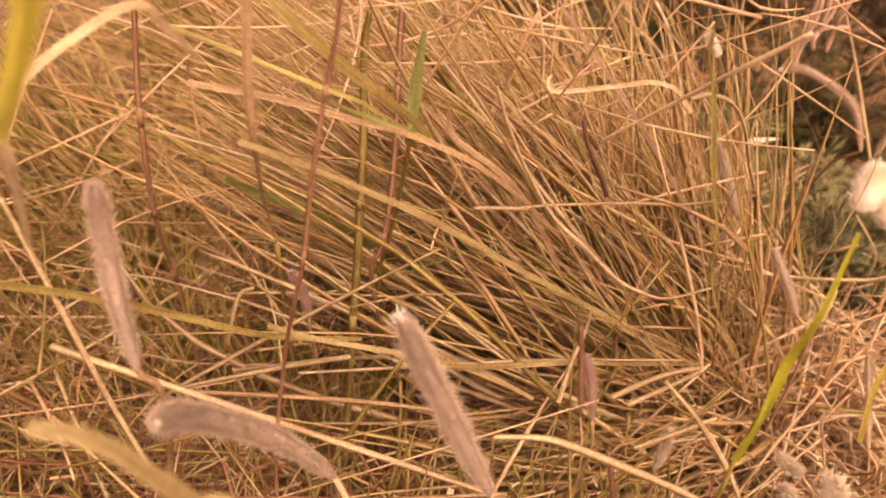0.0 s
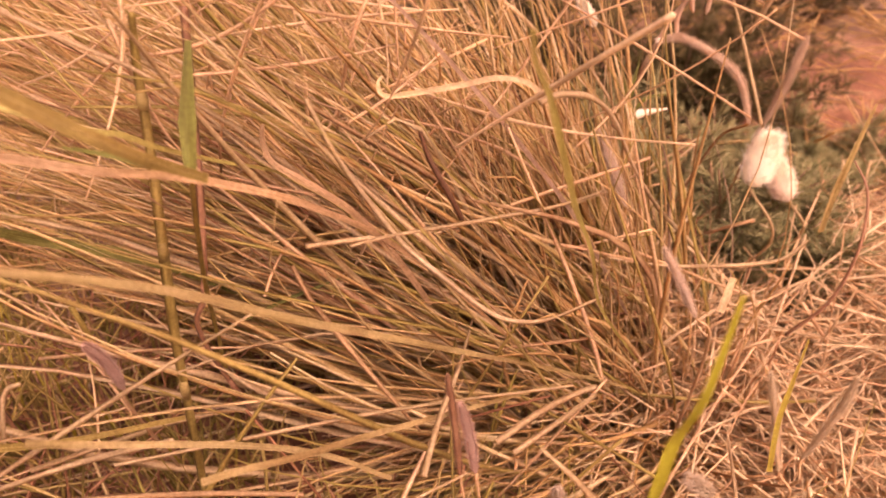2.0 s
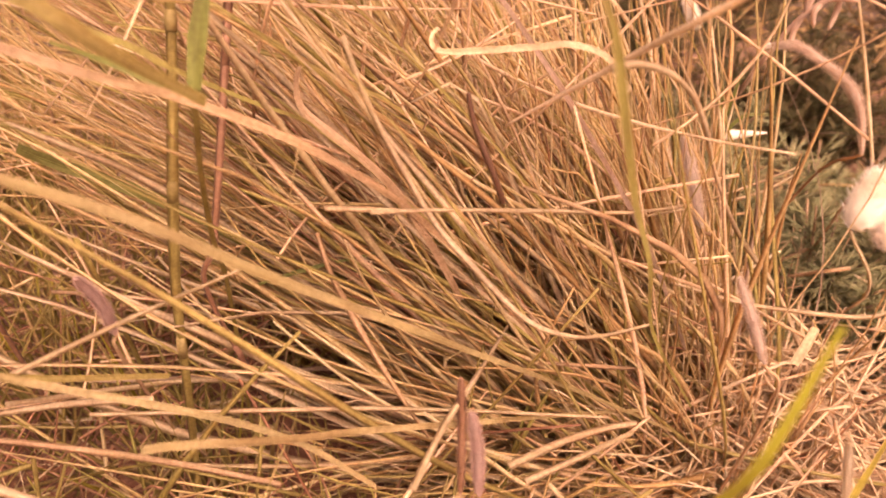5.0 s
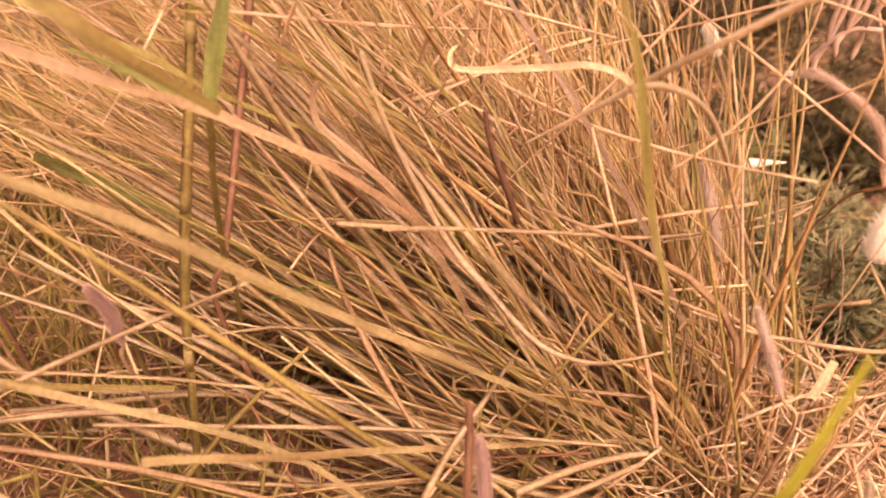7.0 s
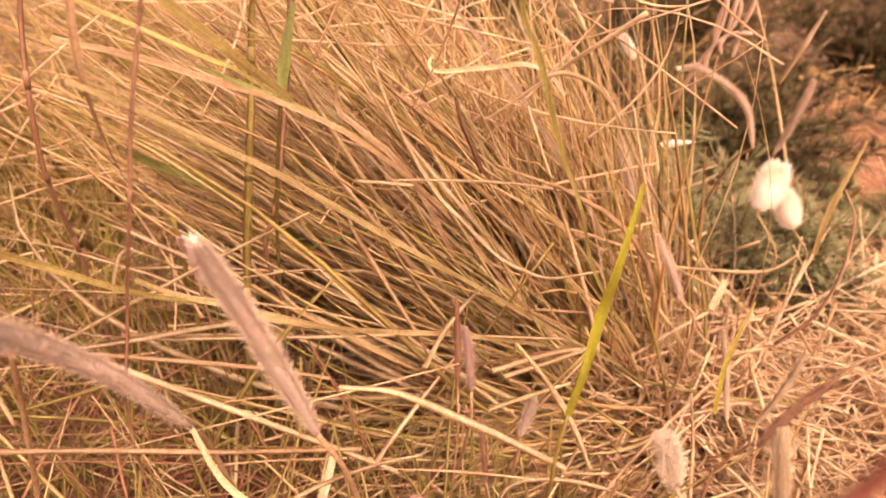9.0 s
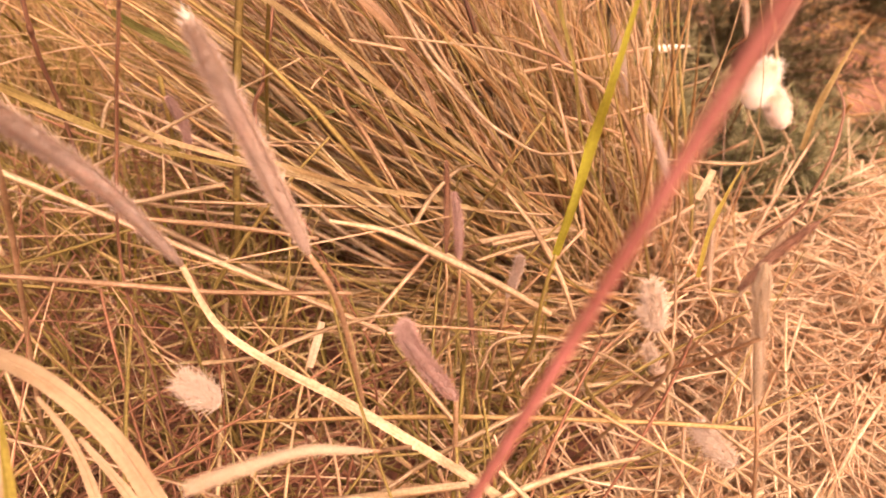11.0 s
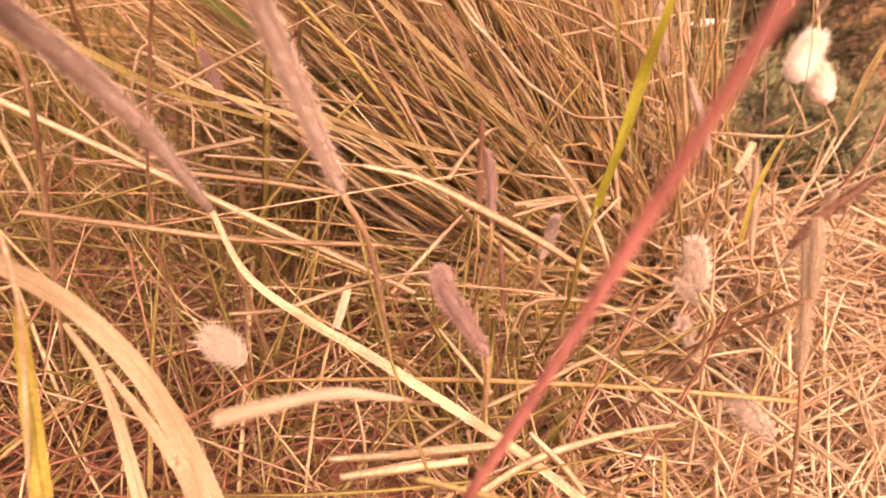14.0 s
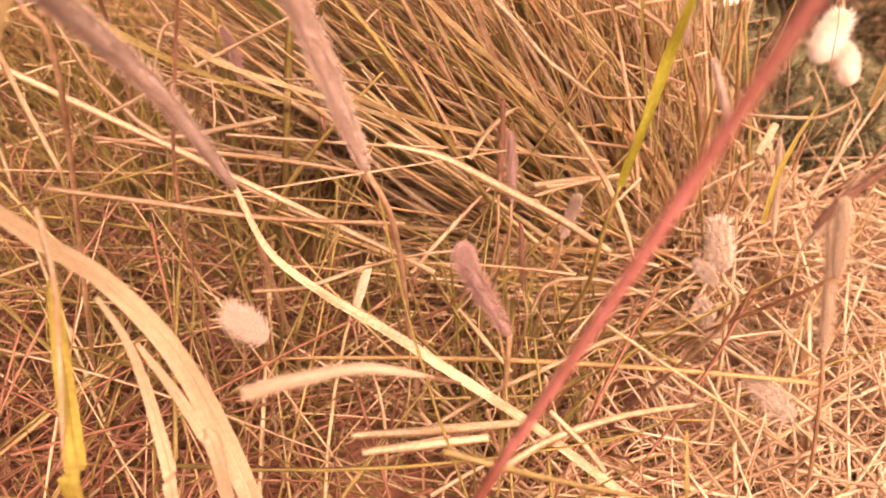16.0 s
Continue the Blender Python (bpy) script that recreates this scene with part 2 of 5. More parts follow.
def strand_quads(n):
    """The faces of a strand with n rings of four corners."""
    if n not in QUADS:
        i, j, e = np.arange(n - 1)[:, None] * 4, np.arange(4)[None], 4 * (n - 1)
        quads = np.stack([i + j, i + (j + 1) % 4, i + 4 + (j + 1) % 4, i + 4 + j], -1).reshape(-1, 4)
        QUADS[n] = np.vstack([quads, [(3, 2, 1, 0), (e, e + 1, e + 2, e + 3)]])
    return QUADS[n]


def many_hairs(p0, p1, p2, width, thick, face, taper):
    """Many short strands of three rings at once."""
    line = np.stack([p0, p1, p2], 1)
    tang = np.stack([p1 - p0, p2 - p0, p2 - p1], 1)
    side = np.cross(tang, np.broadcast_to(np.asarray(face, float)[..., None, :] if np.ndim(face) == 2 else face, tang.shape))
    side /= np.linalg.norm(side, axis=-1, keepdims=True) + 1e-12
    up = np.cross(side, tang)
    up /= np.linalg.norm(up, axis=-1, keepdims=True) + 1e-12
    m = len(p0)
    w = np.broadcast_to(width, m)[:, None, None] * np.array(taper)[None, :, None] / 2
    h = np.broadcast_to(thick, m)[:, None, None] * np.array(taper)[None, :, None] / 2
    verts = np.stack([line - side * w, line + up * h, line + side * w, line - up * h], 2).reshape(-1, 3)
    faces = (strand_quads(3)[None] + 12 * np.arange(m)[:, None, None]).reshape(-1, 4)
    return verts, faces


def mesh_of(name, strands, material):
    """One mesh out of many strands."""
    verts, faces, grains, off = [], [], [], 0
    for v, f, *g in strands:
        verts.append(v)
        grains.append(g[0] if g else np.stack([v[:, 0] + v[:, 2], 0 * v[:, 0], v[:, 1]], -1))
        if isinstance(f, np.ndarray):
            faces += (f + off).tolist()
        else:
            faces += [tuple(k + off for k in q) for q in f]
        off += len(v)
    me = bpy.data.meshes.new(name)
    me.from_pydata(np.vstack(verts).tolist(), [], faces)
    me.polygons.foreach_set("use_smooth", [True] * len(me.polygons))
    me.attributes.new("grain", "FLOAT_VECTOR", "POINT").data.foreach_set("vector", np.vstack(grains).ravel())
    me.materials.append(material)
    me.update()
    return me


def piece(name, strands, material, parent=None, label=""):
    """A mesh object out of strands, under a thing if one is given."""
    ob = new(name, mesh_of(name, strands, material))
    ob.parent = parent
    return tagged(ob, label)


def unit(v):
    return v / (np.linalg.norm(v, axis=-1, keepdims=True) + 1e-12)


CAMSIDE = np.array((0.0, -0.65, 0.76))

# ---- ground ----


def build_ground():
    g = np.concatenate([-np.geomspace(400, 1.0, 14), np.linspace(-0.9, 1.4, 116), np.geomspace(1.6, 400, 14)])
    xs, ys = g, g + 0.2
    gx, gy = np.meshgrid(xs, ys, indexing="ij")
    gz = np.where((abs(gx) < 3) & (abs(gy) < 3), height(gx, gy), -0.048)
    n = len(g)
    me = bpy.data.meshes.new("ground")
    idx = np.arange(n * n).reshape(n, n)
    quads = np.stack([idx[:-1, :-1], idx[1:, :-1], idx[1:, 1:], idx[:-1, 1:]], -1).reshape(-1, 4)
    me.from_pydata(np.stack([gx, gy, gz], -1).reshape(-1, 3).tolist(), [], quads.tolist())
    me.polygons.foreach_set("use_smooth", [True] * len(me.polygons))
    me.materials.append(SOIL)
    return tagged(new("ground", me), "dry reddish sandy soil under the straw", "ground", kind="structure")


build_ground()

# ---- the tussock ----
TUFT = np.array((0.168, 0.305, 0.0))


def tuft_strand(e, phi, length, root, sag, width, n=9, wobble=0.018, flat=(0.2, 0.6), taper=(0.9, 1.0, 0.25)):
    """A strand that rises at an angle e from its root towards -x, swung by phi, and bows over at its tip."""
    d = np.array((-math.cos(e) * math.cos(phi), math.cos(e) * math.sin(phi), math.sin(e)))
    wob = RND.normal(0, wobble, (2, 3))
    p1, p2 = root + d * length * 0.4 + wob[0], root + d * length * 0.72 + wob[1] + (0, 0, -0.3 * sag)
    tip = root + d * length + (-0.3 * sag, 0, -sag)
    line = bezier((root, p1, p2, tip), n)
    line[:, 2] = np.maximum(line[:, 2], height(line[:, 0], line[:, 1]) + 0.002)
    return ribbon(line, width, width * RND.uniform(*flat), CAMSIDE, (RND.uniform(-0.8, 0.8), RND.uniform(-1.2, 1.2)), taper)


def tuft_root(centre, radius):
    a, r = RND.uniform(0, math.tau), radius * math.sqrt(RND.uniform())
    x, y = centre[0] + r * math.cos(a), centre[1] + r * math.sin(a)
    return np.array((x, y, height(x, y) - 0.003))


def tuft_width():
    return RND.choice((RND.uniform(0.0006, 0.0013), RND.uniform(0.0013, 0.0024), RND.uniform(0.0024, 0.0034)), p=(0.50, 0.38, 0.12))


def lowest(phi):
    """The fan stands clear of the hollow at its front: the more a strand swings forward, the steeper it rises."""
    return radians(RND.uniform(33, 50)) - 0.75 * phi


def fan_strand():
    """One of the many that lean to the tussock's low side."""
    e = radians(RND.choice((RND.uniform(18, 38), RND.uniform(34, 60), RND.uniform(52, 76)), p=(0.36, 0.46, 0.18)))
    phi = radians(RND.normal(2, 22) + 20 * math.sin(e))
    if RND.uniform() < 0.95:
        e = max(e, lowest(phi))
    long = RND.uniform(0.15, 0.40) if e < 0.9 else RND.uniform(0.12, 0.30)
    return tuft_strand(e, phi, long, tuft_root(TUFT, 0.052), RND.uniform(0.0, 0.045) * math.cos(e), tuft_width(), wobble=0.023)


def front_strand(broad=False):
    """One that leans forward over the others, longer and broader."""
    e = radians(RND.uniform(24, 56))
    phi = radians(RND.uniform(-24, 4))
    if RND.uniform() < 0.9:
        e = max(e, lowest(phi))
    return tuft_strand(e, phi, RND.uniform(0.22, 0.40), tuft_root(TUFT + (-0.01, -0.02, 0), 0.05), RND.uniform(0.0, 0.045), RND.uniform(0.0026, 0.0040) if broad else RND.uniform(0.0012, 0.0026), wobble=0.031, flat=(0.1, 0.2) if broad else (0.2, 0.6))


def stub_strand():
    """A short broken one near the root, leaning any way."""
    e, phi = radians(RND.uniform(25, 88)), radians(RND.normal(0, 60))
    return tuft_strand(e, phi, RND.uniform(0.04, 0.11), tuft_root(TUFT + (0.005, -0.01, 0), 0.066), 0.0, RND.uniform(0.0008, 0.0022), n=6, wobble=0.006)


def apron_strand():
    """A shorter one that leans low and forward, over the foot of the tussock."""
    e, phi = radians(RND.uniform(14, 42)), radians(RND.uniform(-46, 2))
    return tuft_strand(e, phi, RND.uniform(0.07, 0.19), tuft_root(TUFT + (0.0, -0.015, 0), 0.06), RND.uniform(0.0, 0.015), tuft_width(), n=7, wobble=0.008)


tussock = tagged(new("grass_tussock"), "leaning tussock of dry straw-coloured grass on sandy soil", "grass tussock")
tussock.location = TUFT.tolist()


def shifted(strand, by):
    return strand[0] - by, *strand[1:]


for k in range(300):
    if k % 8 == 3:
        piece("grass_blade", [shifted(front_strand(True), TUFT)], RND.choice((OLIVE, TAN, BUFF), p=(0.22, 0.40, 0.38)), tussock)
        continue
    made = front_strand() if k % 3 == 0 else apron_strand() if k % 8 == 5 else fan_strand()
    piece("grass_blade", [shifted(made, TUFT)], RND.choice((STRAW, RUSSET, OLIVE, GREYB), p=(0.54, 0.22, 0.18, 0.06)), tussock)
tagged(piece("fine_straw", [shifted(fan_strand(), TUFT) for _ in range(1300)], STRAW, tussock), kind="stuff")
tagged(piece("russet_straw", [shifted(fan_strand(), TUFT) for _ in range(800)] + [shifted(stub_strand(), TUFT) for _ in range(500)], RUSSET, tussock), kind="stuff")
tagged(piece("low_straw", [shifted(apron_strand(), TUFT) for _ in range(420)], STRAW, tussock), kind="stuff")
tagged(piece("low_russet_straw", [shifted(apron_strand(), TUFT) for _ in range(260)], RUSSET, tussock), kind="stuff")
# Strands coloured red-brown for the shade deep in the tussock.
tagged(piece("stained_straw", [shifted(stub_strand(), TUFT) for _ in range(180)] + [shifted(fan_strand(), TUFT) for _ in range(130)], SHADED, tussock), kind="stuff")
tagged(piece("green_straw", [shifted(fan_strand(), TUFT) for _ in range(150)], OLIVE, tussock), kind="stuff")


def caught_strand():
    """A broken bit of straw caught across the others."""
    e, phi = radians(RND.uniform(24, 62)), radians(RND.normal(8, 20))
    e = max(e, lowest(phi))
    mid = TUFT + np.array((-math.cos(e) * math.cos(phi), math.cos(e) * math.sin(phi), math.sin(e))) * RND.uniform(0.06, 0.36)
    way = unit(RND.normal(0, 1, 3) * (1.0, 0.6, 0.8)) * RND.uniform(0.018, 0.075)
    bow = RND.normal(0, 0.012, 3)
    w = RND.uniform(0.0007, 0.0017)
    return ribbon(bezier((mid - way, mid + bow, mid + way), 7), w, w * 0.5, CAMSIDE, (0, RND.uniform(-1, 1)), (0.9, 1.0, 0.4))


tagged(piece("bleached_straw", [shifted(fan_strand(), TUFT) for _ in range(220)] + [shifted(apron_strand(), TUFT) for _ in range(160)] + [shifted(stub_strand(), TUFT) for _ in range(650)], LITTER, tussock), kind="stuff")
tagged(piece("caught_straw", [shifted(caught_strand(), TUFT) for _ in range(240)], LITTER, tussock), kind="stuff")


def far_tussock(x, y, lean, count, label):
    """A looser clump behind."""
    at = np.array((x, y, 0.0))
    thing = tagged(new("grass_tussock"), label, "grass tussock")
    thing.location = (x, y, float(height(x, y)))

    def strand():
        e = radians(RND.uniform(18, 80))
        return tuft_strand(e, radians(RND.normal(lean, 40)), RND.uniform(0.12, 0.38), tuft_root(at, 0.07), RND.uniform(0, 0.1), RND.uniform(0.001, 0.0032), n=7)

    at[2] = height(x, y)
    for _ in range(40):
        piece("grass_blade", [shifted(strand(), at)], RND.choice((STRAW, OLIVE)), thing)
    tagged(piece("fine_straw", [shifted(strand(), at) for _ in range(count // 2)], RUSSET, thing), kind="stuff")
    tagged(piece("olive_straw", [shifted(strand(), at) for _ in range(count // 2)], OLIVE, thing), kind="stuff")


far_tussock(0.02, 0.50, 10, 420, "loose clump of dry grass behind the tussock")
far_tussock(-0.26, 0.46, 0, 420, "loose clump of dry grass beyond the thatch")
far_tussock(-0.16, 0.72, 0, 360, "far clump of dry grass")
far_tussock(-0.50, 0.66, 0, 360, "far clump of dry grass")

# ---- straw lying about ----


HOLLOWS = ((0.146, 0.182, 0.052), (0.012, 0.262, 0.045), (-0.085, 0.205, 0.028))


def clear_spot(x0, x1, y0, y1):
    """A place on the ground outside the bare hollows."""
    while True:
        x, y = RND.uniform(x0, x1), RND.uniform(y0, y1)
        if all(math.hypot(x - a, y - b) > r for a, b, r in HOLLOWS):
            return x, y


def litter_strand(x0, x1, y0, y1, zmax, lmin=0.04, lmax=0.16, tilt=0.35, wide=0.0019, bend=0.01):
    x, y = clear_spot(x0, x1, y0, y1)
    z = height(x, y) + zmax * RND.uniform() ** 1.6
    a, el = RND.uniform(0, math.tau), RND.normal(0, tilt)
    d = np.array((math.cos(a) * math.cos(el), math.sin(a) * math.cos(el), math.sin(el)))
    length = RND.uniform(lmin, lmax)
    mid = np.array((x, y, z)) + RND.normal(0, bend, 3)
    p0, p2 = np.array((x, y, z)) - d * length / 2, np.array((x, y, z)) + d * length / 2
    for p in (p0, p2):
        p[2] = max(p[2], height(p[0], p[1]) + 0.001)
    w = RND.uniform(0.0006, wide)
    return ribbon(bezier((p0, mid, p2), 6), w, w * RND.uniform(0.3, 0.8), CAMSIDE, (RND.uniform(-1, 1), RND.uniform(-1, 1)), (1, 1, 0.5))


tagged(piece("straw_litter", [litter_strand(0.06, 0.40, 0.04, 0.42, 0.06, 0.04, 0.17, tilt=0.55, wide=0.0019, bend=0.008) for _ in range(1800)], LITTER), "tangled broken dry straw lying on the soil", "straw", kind="stuff")
tagged(piece("fine_litter", [litter_strand(0.10, 0.60, 0.02, 0.50, 0.014, 0.02, 0.09, tilt=0.2) for _ in range(2500)], LITTER), "fine crumbled straw on the soil", "straw", kind="stuff")
tagged(piece("straw_thatch", [litter_strand(-0.32, 0.16, 0.02, 0.36, 0.085, 0.07, 0.24, tilt=0.4, wide=0.0020, bend=0.008) for _ in range(310)], STRAW), "criss-crossed dry stalks under the leaning tussock", "straw", kind="stuff")
tagged(piece("olive_thatch", [litter_strand(-0.32, 0.14, 0.02, 0.36, 0.13, 0.06, 0.2, tilt=0.7, wide=0.0022, bend=0.008) for _ in range(230)], OLIVE), "criss-crossed olive stalks among the thatch", "straw", kind="stuff")
# The next two layers darken the hollow: its shade is in the straw colour.
tagged(piece("fine_thatch", [litter_strand(-0.34, 0.16, 0.02, 0.34, 0.10, 0.03, 0.15, tilt=0.6, wide=0.0014, bend=0.006) for _ in range(520)], SHADED), "thin straws criss-crossed in the hollow, its red-brown shade put into their colour", "straw", kind="stuff")
tagged(piece("brown_thatch", [litter_strand(-0.24, -0.03, 0.05, 0.22, 0.05, 0.08, 0.2, tilt=0.25, wide=0.0018, bend=0.01) for _ in range(300)], SHADED), "long stalks lying low in the thatch, coloured brown for the shade there", "straw", kind="stuff")
tagged(piece("green_undergrowth", [litter_strand(-0.34, 0.10, 0.10, 0.36, 0.08, 0.05, 0.13, tilt=1.0, bend=0.007) for _ in range(260)], OLIVE), "short olive-green grass shoots among the thatch", "grass", kind="stuff")
tagged(piece("pale_litter", [litter_strand(0.12, 0.42, 0.05, 0.34, 0.07, 0.04, 0.15, tilt=0.6, wide=0.0019, bend=0.007) for _ in range(1650)], CREAM), "bleached broken straw lying over the litter", "straw", kind="stuff")
tagged(piece("far_straw", [litter_strand(-0.9, 0.9, 0.40, 1.5, 0.05, 0.05, 0.22, wide=0.003) for _ in range(2600)], RUSSET), "dry straw scattered over the far soil", "straw", kind="stuff")


def curl_strand(x0, x1, y0, y1):
    """A short springy curl of straw."""
    x, y = RND.uniform(x0, x1), RND.uniform(y0, y1)
    r, a0, turn = RND.uniform(0.006, 0.02), RND.uniform(0, math.tau), RND.uniform(1.2, 3.6)
    a = np.linspace(a0, a0 + turn, 10)
    u, v = unit(RND.normal(0, 1, 3)), unit(RND.normal(0, 1, 3))
    line = np.array((x, y, height(x, y) + r + RND.uniform(0, 0.05))) + r * (np.cos(a)[:, None] * u + np.sin(a)[:, None] * v)
    line[:, 2] = np.maximum(line[:, 2], height(line[:, 0], line[:, 1]) + 0.001)
    w = RND.uniform(0.0007, 0.0016)
    return ribbon(line, w, w * 0.5, CAMSIDE, (0, RND.uniform(-1, 1)), (0.8, 1, 0.5))


def arching_strand(x0, x1, y0, y1):
    """A thin dead shoot that rises from the soil and bows over."""
    x, y = RND.uniform(x0, x1), RND.uniform(y0, y1)
    root = np.array((x, y, height(x, y) - 0.002))
    tall, a = RND.uniform(0.04, 0.12), RND.uniform(0, math.tau)
    lean = RND.uniform(0.02, 0.08) * np.array((math.cos(a), math.sin(a), 0.0))
    line = bezier((root, root + (0, 0, 0.6 * tall), root + 0.5 * lean + (0, 0, 1.1 * tall), root + lean + (0, 0, RND.uniform(0.5, 1.0) * tall)), 9)
    w = RND.uniform(0.0007, 0.0017)
    return ribbon(line, w, w * 0.6, CAMSIDE, (0, RND.uniform(-1, 1)), (1.0, 0.9, 0.3))


# These shoots have the hollow's reddish shade in their colour too.
tagged(piece("arching_straw", [arching_strand(-0.32, 0.12, 0.04, 0.34) for _ in range(180)], SHADED), "thin dead shoots bowed over in the hollow", "straw", kind="stuff")
tagged(piece("curled_straw", [curl_strand(0.0, 0.32, 0.08, 0.34) for _ in range(230)], LITTER), "small curled bits of dry straw in the litter", "straw", kind="stuff")


def shoot_strand(x0, x1, y0, y1):
    """A thin upright shoot, nearly straight, that leans a little any way."""
    x, y = clear_spot(x0, x1, y0, y1)
    root = np.array((x, y, height(x, y) - 0.002))
    tall = RND.uniform(0.05, 0.15)
    tip = root + (RND.normal(-0.01, 0.03), RND.normal(0, 0.03), tall)
    w = RND.uniform(0.0009, 0.0024)
    return ribbon(bezier((root, (root + tip) / 2 + RND.normal(0, 0.006, 3), tip), 7), w, w * 0.35, CAMSIDE, (0, RND.uniform(-1, 1)), (1.0, 0.9, 0.2))


tagged(piece("olive_shoots", [shoot_strand(-0.34, 0.06, 0.12, 0.40) for _ in range(330)], OLIVE), "upright khaki-green grass shoots standing in the thatch", "grass", kind="stuff")
tagged(piece("green_shoots", [shoot_strand(-0.34, 0.10, 0.12, 0.36) for _ in range(90)], KHAKI), "upright yellow-green grass shoots standing in the thatch", "grass", kind="stuff")
tagged(piece("crossing_straw", [litter_strand(-0.34, 0.06, 0.10, 0.42, 0.19, 0.05, 0.16, tilt=0.5, wide=0.0019, bend=0.006) for _ in range(150)], LITTER), "pale broken straws lying crosswise on the thatch", "straw", kind="stuff")


def loose_straw(x0, x1, y0, y1, z, material, label):
    v, f, g = litter_strand(x0, x1, y0, y1, z, 0.07, 0.24, tilt=0.35, wide=0.0022, bend=0.008)
    at = v[0].copy()
    ob = piece("loose_straw", [(v - at, f, g)], material)
    ob.location = at.tolist()
    return tagged(ob, label, "straw", group="loose straws")


for _ in range(110):
    loose_straw(0.08, 0.36, 0.05, 0.34, 0.07, LITTER, "loose dry straw lying in the tangled litter")
for _ in range(40):
    loose_straw(-0.24, 0.12, 0.06, 0.28, 0.10, STRAW, "loose dry stalk lying in the thatch")

def shoot_clump(x, y, spread, count, tall, label, width=(0.0014, 0.0028)):
    """A clump of upright green-yellow shoots out of one root."""
    thing = tagged(new("grass_clump"), label, "grass clump")
    thing.location = (x, y, float(height(x, y)))
    for k in range(count):
        root = np.array((RND.normal(0, spread), RND.normal(0, spread), -0.003))
        tip = root * (2.2, 2.2, 1) + (RND.normal(-0.006, 0.012), RND.normal(0, 0.01), tall * RND.uniform(0.55, 1.0))
        w = RND.uniform(*width)
        line = bezier((root, (root + tip) / 2 + RND.normal(0, 0.004, 3), tip), 9)
        piece("shoot", [ribbon(line, w, w * 0.3, CAMSIDE, (0, RND.uniform(-0.8, 0.8)), (1.0, 0.9, 0.2))], RND.choice((OLIVE, KHAKI, YELLOW, RUSSET), p=(0.4, 0.3, 0.1, 0.2)), thing)


shoot_clump(0.078, 0.155, 0.008, 26, 0.105, "clump of upright khaki-green shoots in the litter")
shoot_clump(0.105, 0.175, 0.007, 16, 0.10, "small clump of yellow-green shoots in the litter")
shoot_clump(0.02, 0.19, 0.010, 16, 0.10, "thin clump of olive shoots in the thatch")
shoot_clump(0.178, 0.378, 0.007, 24, 0.185, "fine yellow-green grass clump behind the tussock", (0.0007, 0.0014))
shoot_clump(-0.06, 0.25, 0.014, 22, 0.14, "clump of olive-green shoots in the thatch")
shoot_clump(-0.14, 0.27, 0.018, 24, 0.15, "clump of olive-green shoots in the thatch")
shoot_clump(-0.19, 0.36, 0.02, 24, 0.17, "loose clump of khaki shoots among dry straw")

# ---- kinds of things ----


def blade(knots, width, material, label, name="dry_grass_blade", category="grass blade", taper=(0.9, 1.0, 0.3), thick=0.18):
    """One strand through its knots, its origin at its first end."""
    line = spline(knots, 9 * len(knots))
    at = line[-1] if line[-1][2] < line[0][2] else line[0]
    ob = piece(name, [ribbon(line - at, width, width * max(thick, 0.1), CAMSIDE, (0.15, -0.25), taper, fold=0.25 if thick < 0.3 else 0.0)], material)
    ob.location = at.tolist()
    ob.data.polygons.foreach_set("use_smooth", [thick >= 0.3] * len(ob.data.polygons))
    if category == "grass blade" and 0.0017 < width < 0.0080:
        rib = line[1:-1] - at + unit(CAMSIDE) * width * 0.11
        piece("midrib", [tube(rib, np.interp(np.linspace(0, 1, len(rib)), (0, 0.5, 1), taper) * width * 0.07, 5)], material, ob)
    if category == "grass stalk":
        for k in (len(line) // 4, len(line) // 2, 3 * len(line) // 4):
            piece("node", [tube(line[k - 1 : k + 2] - at, width * np.array((0.42, 0.5, 0.42)), 8)], material, ob)
    return tagged(ob, label, category)


def tube(line, radii, sides=10):
    """A round closed body along a line, with a radius at each point."""
    tang = np.gradient(line, axis=0)
    tang /= np.linalg.norm(tang, axis=1)[:, None] + 1e-12
    side = np.cross(tang, (0.31, 0.22, 0.92))
    side /= np.linalg.norm(side, axis=1)[:, None]
    up = np.cross(side, tang)
    a = np.linspace(0, math.tau, sides, endpoint=False)
    ring = side[:, None] * np.cos(a)[None, :, None] + up[:, None] * np.sin(a)[None, :, None]
    verts = (line[:, None] + ring * np.asarray(radii)[:, None, None]).reshape(-1, 3)
    n = len(line)
    i, j = np.arange(n - 1)[:, None] * sides, np.arange(sides)[None]
    quads = np.stack([i + j, i + (j + 1) % sides, i + sides + (j + 1) % sides, i + sides + j], -1).reshape(-1, 4)
    ends = [tuple(range(sides - 1, -1, -1)), tuple(range((n - 1) * sides, n * sides))]
    return verts, [*map(tuple, quads.tolist()), *ends]


def stem_part(knots, at, r0, r1, material, parent, name="stem"):
    line = spline(knots, 6 * len(knots)) - at
    return piece(name, [tube(line, np.linspace(r0, r1, len(line)), 7)], material, parent)


